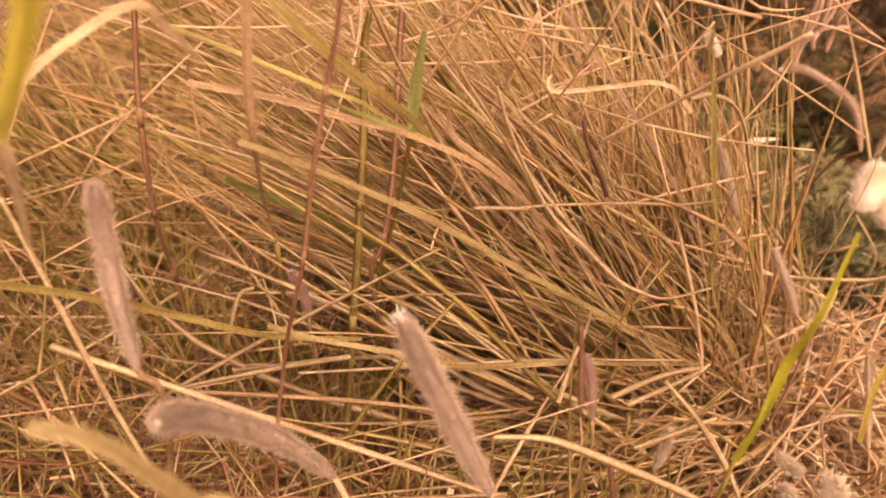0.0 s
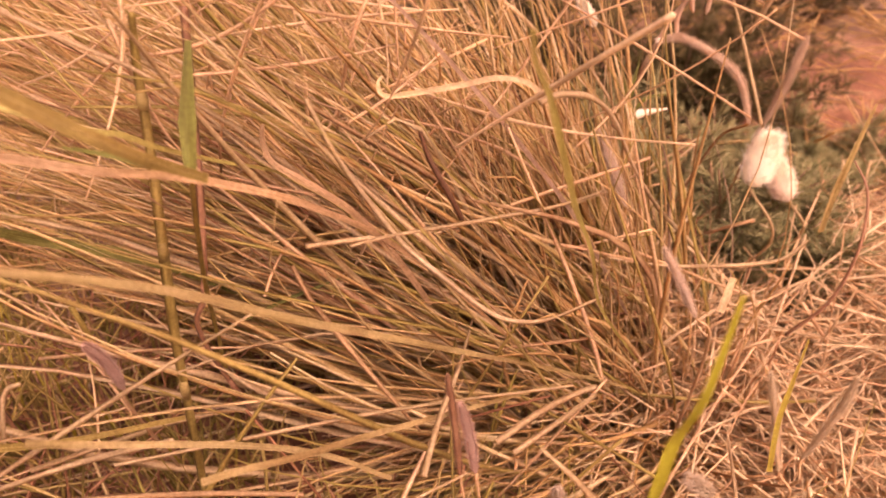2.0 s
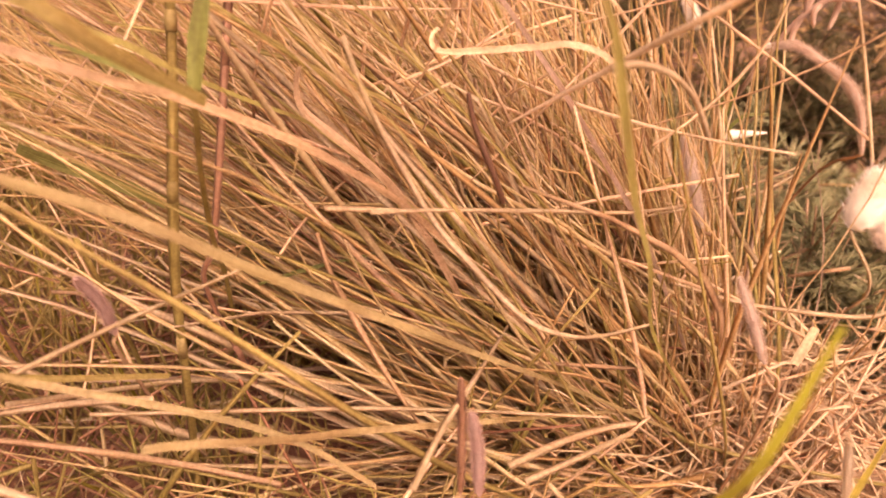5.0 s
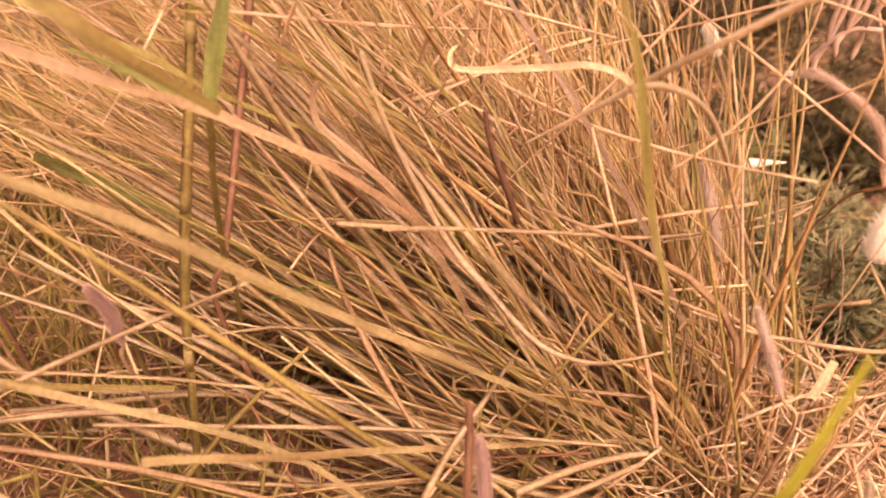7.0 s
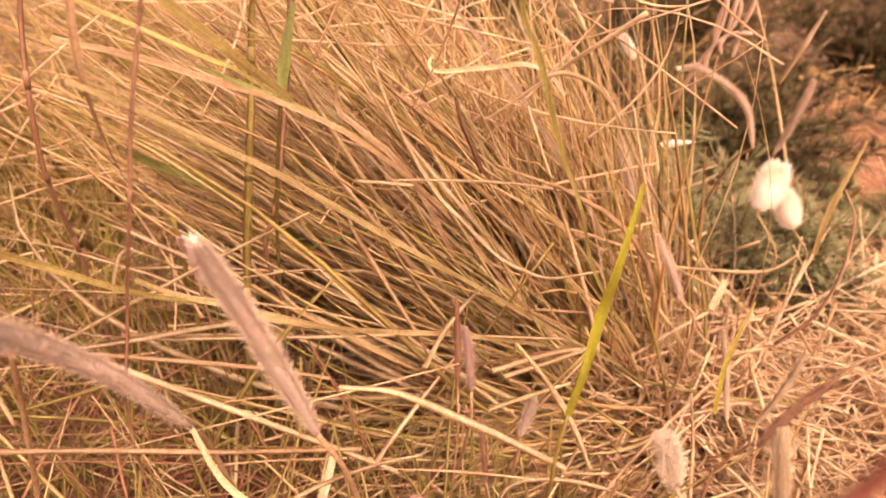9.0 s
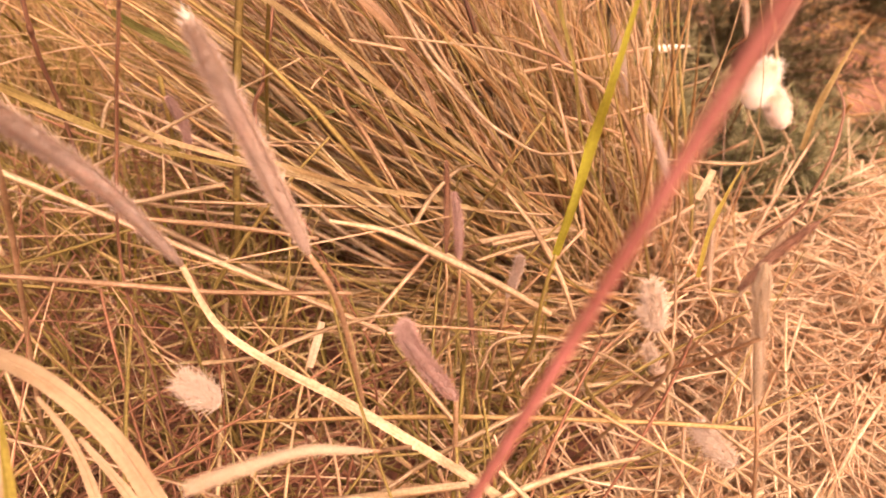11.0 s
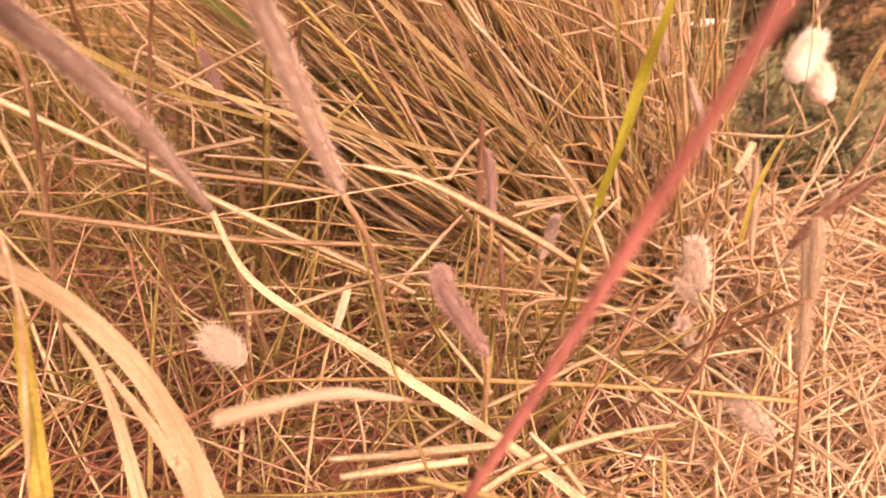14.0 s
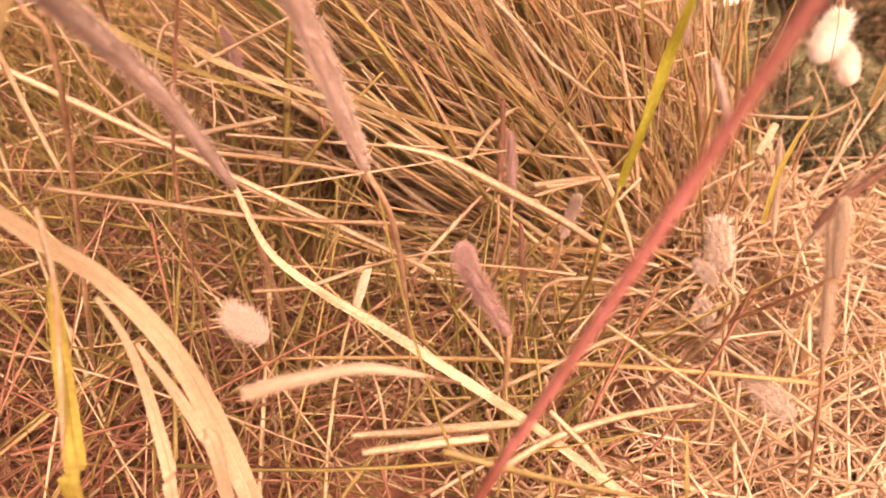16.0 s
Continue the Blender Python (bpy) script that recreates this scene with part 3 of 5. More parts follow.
def foxtail(head, stem, radius, material, stem_material, label, bristle=1.0, tip_hair=False, blunt=False):
    """A grass with a dense, bristly, spindle-shaped seed head (tip first) on a thin stalk."""
    at = np.array(stem[-1])
    thing = tagged(new("foxtail_grass"), label, "foxtail grass")
    thing.location = at.tolist()
    stem_part(stem, at, radius * 0.3, radius * 0.36, stem_material, thing)
    n = 60
    line = spline(head, n) - at
    s = np.linspace(0, 1, n + 1)
    prof = np.interp(s, (0, 0.04, 0.2, 0.7, 0.93, 1), (0.8, 1.0, 1.05, 0.95, 0.6, 0.3) if blunt else (0.3, 0.6, 0.92, 1.0, 0.75, 0.35))
    knobs = 1 + 0.04 * np.sin(np.arange(n + 1) * 2.1) + RND.normal(0, 0.025, n + 1)
    body = piece("seed_head", [tube(line, 0.66 * radius * prof * knobs, 12)], material, thing)
    tang = unit(np.gradient(line, axis=0))
    m = int(min(7000, 1800 + np.linalg.norm(np.diff(line, axis=0), axis=1).sum() * 70000))
    u = RND.uniform(0, n, m)
    k = u.astype(int)
    c, t = line[k] + (u - k)[:, None] * (line[np.minimum(k + 1, n)] - line[k]), tang[k]
    o = unit(np.cross(t, RND.normal(0, 1, (m, 3))))
    r = (radius * np.interp(u / n, s, prof))[:, None]
    p0 = c + o * r * 0.58
    out = o * RND.uniform(0.3, 0.95, (m, 1)) - t * RND.uniform(0.5, 1.1, (m, 1))
    far = RND.uniform(0.4, 1.35, (m, 1)) * bristle
    spikes = many_hairs(p0, p0 + out * r * far * 0.5, p0 + out * r * far, radius * RND.uniform(0.03, 0.07, m), radius * 0.03, o, (0.8, 1.0, 0.15))
    piece("spikelet", [spikes], material, body)
    if tip_hair:
        m = 80
        p0 = line[RND.integers(0, 5, m)] + RND.normal(0, 0.18 * radius, (m, 3))
        way = -tang[0] + RND.normal(0, 0.3, (m, 3))
        far = radius * RND.uniform(0.4, 1.1, (m, 1))
        piece("tip_hair", [many_hairs(p0, p0 + way * far * 0.5, p0 + way * far, 0.0003, 0.0002, CAMSIDE, (1.0, 0.9, 0.3))], FLUFF, thing, "white hairy tip")
    return thing


def bunny_tail(head, stem, radius, label, fluff=FLUFF):
    """A hare-tail grass: an egg-shaped tuft of fine white hair on a thin stalk; head is its base and its tip."""
    at = np.array(stem[-1])
    thing = tagged(new("hare_tail_grass"), label, "hare-tail grass", group="hare-tail grasses")
    thing.location = at.tolist()
    stem_part(stem, at, 0.0007, 0.0008, BUFF, thing)
    n = 18
    line = spline(head, n) - at
    s = np.linspace(0, 1, n + 1)
    prof = np.sqrt(np.clip(1 - (2 * (s * 0.96 + 0.02) - 1) ** 2, 0, 1)) * np.interp(s, (0, 0.4, 1), (1.0, 1.05, 0.8))
    core = piece("seed_head", [tube(line, (0.42 if fluff is DULLFLUFF else 0.74) * radius * prof * (1 + RND.normal(0, 0.012, n + 1)), 18)], fluff, thing)
    axis = unit(line[-1] - line[0])
    m = 1500 if fluff is DULLFLUFF else 4200
    u = RND.uniform(0, n, m)
    k = u.astype(int)
    o = unit(np.cross(axis, RND.normal(0, 1, (m, 3))))
    r = (radius * np.interp(u / n, s, prof))[:, None]
    p0 = line[k] + (u - k)[:, None] * (line[np.minimum(k + 1, n)] - line[k]) + o * r * 0.5
    way = o * RND.uniform(0.3, 1.0, (m, 1)) + axis * RND.uniform(0.1, 1.0, (m, 1))
    far = radius * RND.uniform(0.3, 0.8, (m, 1)) * (1.4 if fluff is DULLFLUFF else 1.0)
    hair = many_hairs(p0, p0 + way * far * 0.5, p0 + way * far + RND.normal(0, 0.0005, (m, 3)), 0.0002, 0.00016, o, (1.0, 0.9, 0.3))
    piece("hair", [hair], fluff, core)
    return thing


def red_stem(knots, width, foot):
    at = np.array(knots[-1])
    line = spline(knots, 8 * len(knots)) - at
    thing = piece("red_stem", [tube(line, np.linspace(width, foot, len(line)) / 2 * (1 + 0.04 * np.sin(np.arange(len(line)) * 1.3)), 12)], RED)
    thing.location = at.tolist()
    return tagged(thing, "smooth dull red plant stem leaning over the straw", "plant stem")


def green_stalk(leaf, side_leaf, stem, leaf_width, stem_width, material, label):
    """A stalk with one leaf that stands up from its joint and one that hangs off."""
    at = np.array(stem[-1])
    thing = tagged(new("green_grass"), label, "grass stalk")
    thing.location = at.tolist()
    stem_part(stem, at, stem_width * 0.4, stem_width * 0.5, OLIVE, thing)
    for knots, w in ((leaf, leaf_width), (side_leaf, leaf_width * 0.45)):
        line = spline(knots, 10 * len(knots)) - at
        leafy = piece("leaf", [ribbon(line, w, w * 0.12, CAMSIDE, (0.1, -0.2), (0.75, 1.05, 0.35), fold=0.3)], material, thing)
        leafy.data.polygons.foreach_set("use_smooth", [False] * len(leafy.data.polygons))
    return thing


def seed_claw(bar, stem):
    """A dry stalk that ends in a cluster of slender pods."""
    at = np.array(stem[-1])
    thing = tagged(new("dry_seed_stalk"), "dry pinkish stalk with a cluster of slender seed pods", "seed stalk")
    thing.location = at.tolist()
    stem_part(stem, at, 0.0012, 0.0014, GREYB, thing)
    line = spline(bar, 16) - at
    piece("crossbar", [tube(line, np.full(17, 0.0012), 8)], POD, thing)
    for k, (dx, dz, length) in enumerate(((0.004, 0.9, 0.034), (0.010, 1.0, 0.040), (0.016, 1.0, 0.042), (0.022, 0.8, 0.036), (0.030, 0.7, 0.036), (0.002, -0.9, 0.016), (0.018, -1.0, 0.018), (0.008, -0.8, 0.014))):
        p = line[7 + (k * 3) % 9]
        tip = p + np.array((dx * 0.5, 0.006, 1.0)) * (length * dz)
        pod = spline((p, (p + tip) / 2 + RND.normal(0, 0.0012, 3), tip), 10)
        piece("pod", [tube(pod, 0.0014 * np.interp(np.linspace(0, 1, 11), (0, 0.3, 0.85, 1), (0.6, 1, 0.8, 0.3)), 8)], POD, thing)
    return thing


def husk(knots):
    line = spline(knots, 14)
    thing = piece("seed_husk", [tube(line - line[0], 0.0030 * np.interp(np.linspace(0, 1, 15), (0, 0.25, 0.45, 1), (0.35, 1.0, 0.8, 0.12)), 8)], CREAMFLUFF)
    thing.location = line[0].tolist()
    return tagged(thing, "pale spindle-shaped dry seed husk caught on stalks", "seed husk")


def shrub(x, y, spread, tall, count, label, leaf=SHRUB):
    """A low bush: twigs that rise from one root, each set with many short feathery leaflets."""
    thing = tagged(new("shrub"), label, "shrub")
    z = float(height(x, y))
    thing.location = (x, y, z)
    for _ in range(count):
        a, out = RND.uniform(0, math.tau), spread * math.sqrt(RND.uniform())
        tip = np.array((out * math.cos(a), out * math.sin(a), tall * RND.uniform(0.35, 1.0) * (1 - 0.45 * (out / spread) ** 2)))
        root = np.array((0.12 * tip[0], 0.12 * tip[1], -0.004))
        line = bezier((root, root + (0, 0, 0.5 * tip[2]), tip), 14)
        twig = piece("twig", [tube(line, np.linspace(0.0018, 0.0005, 15), 5)], TWIG, thing)
        m = 95
        p = line[(RND.uniform(0.3, 1.0, m) * 14).astype(int)]
        d = unit(RND.normal(0, 1, (m, 3)) + (0, 0, 0.5))
        ln = RND.uniform(0.008, 0.022, (m, 1))
        leaflets = [many_hairs(p, p + d * ln * 0.55, p + d * ln + (0, 0, 0.002), RND.uniform(0.0008, 0.0016, m), 0.0004, (0.2, -0.4, 0.9), (0.7, 1.0, 0.2))]
        for sgn in (-1, 1):
            o = np.cross(d, (0.1, 0.3, 0.9)) * sgn
            for start in (0.3, 0.6):
                s0 = p + d * ln * start
                leaflets.append(many_hairs(s0, s0 + (o * 0.5 + d * 0.5) * ln * 0.3, s0 + (o * 0.7 + d) * ln * 0.42, 0.0008, 0.0003, (0.2, -0.4, 0.9), (0.8, 1.0, 0.2)))
        piece("foliage", leaflets, leaf, twig)
    return thing


shrub(0.34, 0.62, 0.17, 0.16, 60, "low grey-green feathery shrub behind the tussock")
shrub(0.62, 0.86, 0.20, 0.22, 45, "low dull green feathery shrub on dry ground")
shrub(0.20, 0.72, 0.16, 0.20, 45, "dark grey-green shrub behind the dry grass")
shrub(0.40, 0.98, 0.24, 0.30, 60, "broad dull green shrub further back")
shrub(0.12, 1.05, 0.24, 0.30, 45, "broad dull green shrub further back")
shrub(0.80, 1.25, 0.30, 0.34, 45, "broad dull green shrub further back")
shrub(0.275, 0.405, 0.08, 0.14, 30, "small grey-green feathery weed by the straw", SPRIG)
shrub(0.335, 0.45, 0.08, 0.06, 26, "small grey-green feathery weed by the straw", SPRIG)
shrub(0.42, 0.50, 0.09, 0.06, 22, "small grey-green feathery weed by the straw", SPRIG)
shrub(0.22, 0.50, 0.08, 0.12, 24, "grey-green feathery weed behind the tussock", SPRIG)
shrub(0.250, 0.345, 0.055, 0.135, 26, "small grey-green feathery weed under the hare-tails", SPRIG)
shrub(0.290, 0.350, 0.07, 0.12, 26, "small grey-green feathery weed under the hare-tails", SPRIG)
shrub(0.21, 0.42, 0.05, 0.12, 18, "small grey-green feathery weed at the tussock's foot", SPRIG)

# ---- single blades of the tussock ----
blade([(-0.0435, 0.1314, 0.2763), (-0.0349, 0.1363, 0.2692), (-0.0155, 0.1514, 0.2485), (-0.0033, 0.1562, 0.2382), (0.0112, 0.1623, 0.2238), (0.0295, 0.1749, 0.2018), (0.056, 0.1908, 0.1724), (0.0975, 0.218, 0.1239), (0.1394, 0.2336, 0.0851)], 0.0021, DUN, "long arching tan grass blade leaning out of the tussock", taper=(0.7, 1.0, 0.5))
blade([(-0.0693, 0.1776, 0.2685), (-0.0463, 0.179, 0.263), (-0.025, 0.1808, 0.2554), (-0.0111, 0.1896, 0.2463), (0.0059, 0.2, 0.2324), (0.0179, 0.2087, 0.219), (0.0322, 0.2226, 0.1979), (0.0511, 0.2288, 0.1737), (0.0704, 0.2338, 0.1449), (0.0995, 0.238, 0.1012)], 0.0021, TAN, "long pale buff grass blade arching across the tussock", taper=(1, 1, 0.6))
blade([(-0.084, 0.203, 0.2762), (-0.0642, 0.2019, 0.2682), (-0.0347, 0.2026, 0.2542), (-0.0271, 0.2068, 0.2489), (-0.0206, 0.2121, 0.2412), (-0.01, 0.2266, 0.2266), (0.0054, 0.2401, 0.2115), (0.0227, 0.2566, 0.1861)], 0.0016, KHAKI, "pale buff grass blade curving over the tussock", taper=(1, 1, 0.4))
blade([(0.0592, 0.1505, 0.2931), (0.0615, 0.1549, 0.2856), (0.0672, 0.1619, 0.2739), (0.0738, 0.1684, 0.2554), (0.0821, 0.1779, 0.2333), (0.0947, 0.1937, 0.2046), (0.1109, 0.2146, 0.1588), (0.1465, 0.2401, 0.0928)], 0.0021, KHAKI, "upright yellowing grass blade in front of the tussock", taper=(1.1, 0.95, 0.4))
blade([(0.0599, 0.234, 0.2192), (0.0705, 0.222, 0.2345), (0.0855, 0.205, 0.2565), (0.1012, 0.1875, 0.2785)], 0.0016, CREAM, "broken pale straw lying slantwise across the blades", name="broken_straw", category="straw", taper=(0.5, 1, 1.05), thick=0.8)
blade([(0.0396, 0.2385, 0.2437), (0.0382, 0.2366, 0.2425), (0.0387, 0.2335, 0.2405), (0.044, 0.2325, 0.24), (0.0633, 0.2292, 0.2438), (0.0724, 0.227, 0.246), (0.0814, 0.2262, 0.2436), (0.0897, 0.2296, 0.2334)], 0.0018, PALE, "pale curled grass blade with a hooked tip", taper=(0.4, 1, 0.9))
blade([(0.0756, 0.1966, 0.2545), (0.0826, 0.2006, 0.254), (0.0951, 0.2111, 0.246), (0.1096, 0.2273, 0.228), (0.1333, 0.2582, 0.1891), (0.164, 0.2866, 0.1435), (0.1933, 0.2944, 0.1087), (0.2191, 0.2909, 0.07)], 0.0025, BUFF, "arched buff grass stalk bending out of the tussock", taper=(0.8, 1, 1.0), thick=0.6)
blade([(0.0477, 0.2146, 0.2381), (0.05, 0.2128, 0.2301), (0.0552, 0.2093, 0.2194), (0.0587, 0.2087, 0.2108)], 0.0022, BROWN, "short dark brown dead stem among the straw", name="dark_stem", category="stem", taper=(0.5746, 0.8214, 0.7882), thick=0.9)
blade([(0.018, 0.2176, 0.249), (0.0237, 0.2169, 0.2321), (0.0304, 0.2187, 0.2161), (0.0413, 0.2159, 0.1975), (0.0532, 0.2063, 0.1895), (0.0655, 0.2018, 0.1784), (0.0756, 0.202, 0.1714), (0.0928, 0.2154, 0.1558), (0.1171, 0.2298, 0.1489)], 0.002, BUFF, "curved buff straw bowed like a hook over the tussock", taper=(0.747, 0.9345, 0.58), thick=0.5)
blade([(0.0119, 0.212, 0.2035), (0.022, 0.2167, 0.2002), (0.0328, 0.2223, 0.1959)], 0.0017, PALE, "short pale straw lying across the blades", name="broken_straw", category="straw", taper=(1, 1, 1), thick=0.5)
blade([(0.0254, 0.2019, 0.2104), (0.0396, 0.2104, 0.2059), (0.0708, 0.2247, 0.197), (0.1137, 0.2652, 0.169), (0.1573, 0.3063, 0.1482), (0.211, 0.3474, 0.1399)], 0.0015, BUFF, "thin tan stalk lying level across the tussock", name="thin_stalk", category="straw", taper=(0.654, 0.9345, 0.766), thick=0.9)
blade([(0.1229, 0.2829, 0.1542), (0.1813, 0.3374, 0.1262), (0.2064, 0.3553, 0.1221), (0.2243, 0.371, 0.1204)], 0.0016, BUFF, "thin buff stalk lying beside another", name="thin_stalk", category="straw", taper=(0.7, 1, 0.7), thick=0.9)
blade([(0.1387, 0.2771, 0.1254), (0.1658, 0.2732, 0.1203), (0.1842, 0.2666, 0.1231), (0.2071, 0.2601, 0.1276), (0.2163, 0.2584, 0.1328), (0.2239, 0.2604, 0.1384)], 0.0019, BUFF, "curved buff straw with an upturned end", name="curved_straw", category="straw", taper=(0.7, 1, 0.9), thick=0.7)
blade([(-0.0069, 0.28, 0.0792), (-0.0016, 0.2771, 0.0796), (0.0372, 0.2697, 0.0753), (0.0618, 0.2621, 0.0759), (0.0978, 0.2522, 0.0733), (0.1316, 0.2423, 0.063)], 0.0034, OLIVE, "grey-green broken grass blade low in the tussock", taper=(1, 1, 0.6))
blade([(0.0701, 0.2443, 0.1299), (0.0567, 0.1978, 0.1575), (0.0465, 0.1742, 0.1624), (0.0394, 0.1564, 0.1612)], 0.0019, BUFF, "slanting pale straw standing in the thatch", name="straw_stalk", category="straw", taper=(0.4, 1, 1), thick=0.5)
blade([(0.0027, 0.241, 0.1712), (0.0085, 0.2295, 0.1646), (0.0167, 0.2146, 0.1624), (0.0233, 0.2074, 0.155), (0.0329, 0.2002, 0.142), (0.0427, 0.2015, 0.1181)], 0.0022, TAN, "tan straw sloping down through the hollow", name="straw_stalk", category="straw", taper=(0.8, 1, 0.5), thick=0.4)
blade([(-0.0116, 0.139, 0.199), (-0.0067, 0.1447, 0.1927), (0.0097, 0.1574, 0.1778), (0.0267, 0.1697, 0.1654), (0.0496, 0.182, 0.1532), (0.0996, 0.2204, 0.1109), (0.1267, 0.2357, 0.0947)], 0.0018, DUN, "dull straw lying low across the thatch", taper=(1, 1, 0.6))
blade([(-0.0544, 0.1567, 0.1976), (-0.0439, 0.1617, 0.1874), (-0.011, 0.164, 0.1765), (0.0121, 0.1607, 0.172), (0.0304, 0.154, 0.1662)], 0.0018, DUN, "dull tan grass blade in front of the hollow", taper=(1, 1, 0.7))
blade([(-0.0832, 0.1891, 0.1414), (-0.0744, 0.2032, 0.1283), (-0.0644, 0.2214, 0.111), (-0.0477, 0.2363, 0.0981), (-0.012, 0.2454, 0.0889), (0.0374, 0.2514, 0.08), (0.0858, 0.2535, 0.0721)], 0.0022, BUFF, "buff straw lying along the foot of the tussock", name="straw_stalk", category="straw", taper=(0.8, 1, 0.6), thick=0.5)
blade([(-0.0898, 0.2462, 0.1943), (-0.0823, 0.2513, 0.1856), (-0.0641, 0.2599, 0.1704), (-0.0454, 0.2698, 0.1501), (-0.0239, 0.2757, 0.1266)], 0.0046, GREEN, "dull green grass blade leaning through the straw", taper=(0.7, 1, 0.5))
blade([(-0.0196, 0.2398, 0.1474), (-0.0012, 0.2399, 0.156), (0.0215, 0.2432, 0.1618)], 0.0016, GREEN, "thin green grass blade across the hollow", taper=(0.6, 1, 0.2))
blade([(0.0674, 0.1836, 0.1316), (0.0863, 0.1975, 0.1255), (0.1012, 0.2056, 0.1223), (0.1139, 0.2117, 0.1178)], 0.0026, BUFF, "short buff straw at the foot of the tussock", name="broken_straw", category="straw", taper=(1, 1, 0.9), thick=0.5)
blade([(0.071, 0.1744, 0.1383), (0.0911, 0.1882, 0.1327), (0.1088, 0.2009, 0.1275)], 0.002, BUFF, "short buff straw at the foot of the tussock", name="broken_straw", category="straw", taper=(1, 1, 0.9), thick=0.5)
blade([(0.0804, 0.2314, 0.1242), (0.1006, 0.2336, 0.1214), (0.1179, 0.2361, 0.1182)], 0.0016, TAN, "short tan straw caught in the tussock", name="broken_straw", category="straw", taper=(0.8, 1, 0.8), thick=0.6)
blade([(0.1889, 0.2544, 0.1265), (0.1863, 0.251, 0.12), (0.1826, 0.2466, 0.1136)], 0.004, PALE, "short pale flat straw fragment on the litter", name="straw_fragment", category="straw", taper=(0.9, 1, 0.8), thick=0.25)
blade([(0.0025, 0.2397, 0.2305), (0.0022, 0.2346, 0.2276), (0.0045, 0.2291, 0.2232), (0.0115, 0.2257, 0.2189), (0.0265, 0.2241, 0.2057), (0.0394, 0.2256, 0.1837), (0.0511, 0.2308, 0.1542)], 0.0023, TAN, "tan grass blade with a curled tip", taper=(0.5, 1, 0.9))
blade([(0.0327, 0.2383, 0.2818), (0.0433, 0.2469, 0.2639), (0.0657, 0.2574, 0.2336), (0.087, 0.2597, 0.2047), (0.1186, 0.2661, 0.156), (0.1507, 0.2689, 0.0951)], 0.0019, GREYB, "weathered grey-mauve grass blade in the tussock", taper=(0.5, 1, 0.8))
blade([(-0.0472, 0.167, 0.3023), (-0.037, 0.1615, 0.2937), (-0.0255, 0.164, 0.2803), (-0.0125, 0.1696, 0.2653), (-0.0039, 0.184, 0.249)], 0.0032, OLIVE, "broad olive grass blade among pale straw", taper=(0.6, 1, 0.7))
blade([(-0.0819, 0.1117, 0.2926), (-0.0772, 0.1161, 0.2949), (-0.0703, 0.1226, 0.2999), (-0.0578, 0.131, 0.3054), (-0.0541, 0.1359, 0.2988), (-0.0522, 0.144, 0.2888)], 0.0022, PALE, "bent pale straw blade with a sharp kink", taper=(0.8, 1, 0.5))
blade([(-0.0364, 0.1365, 0.313), (-0.0379, 0.1367, 0.3046), (-0.0401, 0.135, 0.2878), (-0.0411, 0.1349, 0.2746), (-0.0433, 0.1413, 0.2563), (-0.0461, 0.1544, 0.2316)], 0.002, TAN, "thin upright tan grass blade", taper=(1, 1, 0.3))
blade([(-0.1250, 0.1570, 0.1880), (-0.1068, 0.1557, 0.1796), (-0.05, 0.152, 0.1527), (0.003, 0.1483, 0.1277), (0.03, 0.146, 0.115)], 0.0024, PALE, "long pale straw lying over the thatch", name="straw_stalk", category="straw", taper=(1, 1, 0.8), thick=0.5)
blade([(-0.1072, 0.1825, 0.1375), (-0.0758, 0.1914, 0.1374), (-0.0564, 0.1893, 0.1446), (-0.0352, 0.1848, 0.1536)], 0.0022, BUFF, "buff straw lying level in the hollow", name="straw_stalk", category="straw", taper=(0.7, 1, 0.9), thick=0.5)
blade([(-0.1036, 0.1761, 0.1443), (-0.0653, 0.1757, 0.1421), (-0.0262, 0.1714, 0.1431), (0.0034, 0.1663, 0.1438)], 0.002, TAN, "tan straw lying level in the hollow", name="straw_stalk", category="straw", taper=(0.8, 1, 0.8), thick=0.5)
blade([(-0.1066, 0.1406, 0.256), (-0.1044, 0.1391, 0.2416), (-0.0987, 0.1335, 0.2215), (-0.0918, 0.1267, 0.1954), (-0.0828, 0.1192, 0.1716)], 0.0019, PALE, "pale straw sloping down into the thatch", name="straw_stalk", category="straw", taper=(0.7, 1, 0.9), thick=0.6)
blade([(-0.0702, 0.0982, 0.302), (-0.0683, 0.0956, 0.2946), (-0.0696, 0.0961, 0.2858), (-0.0709, 0.0952, 0.2759)], 0.003, BUFF, "buff grass blade hanging near the tussock", taper=(0.9, 1, 0.3))
blade([(-0.1067, 0.1277, 0.2393), (-0.0954, 0.1393, 0.2252), (-0.0815, 0.1527, 0.2064), (-0.0579, 0.1681, 0.1815), (-0.0308, 0.1887, 0.1594)], 0.0024, OLIVE, "olive stalk lying across the thatch", taper=(0.8, 1, 0.6))
blade([(-0.0981, 0.1624, 0.1579), (-0.0644, 0.1685, 0.177), (-0.0307, 0.1741, 0.1953), (-0.0006, 0.1774, 0.2117)], 0.0015, BUFF, "thin straw slanting up through the hollow", name="thin_stalk", category="straw", taper=(1, 1, 0.4), thick=0.8)
blade([(-0.0647, 0.1806, 0.1921), (-0.0699, 0.1819, 0.1885), (-0.0734, 0.1812, 0.1812), (-0.0785, 0.1796, 0.1661)], 0.0018, BUFF, "thin arched straw with a bent top", name="thin_stalk", category="straw", taper=(0.6, 1, 1), thick=0.8)
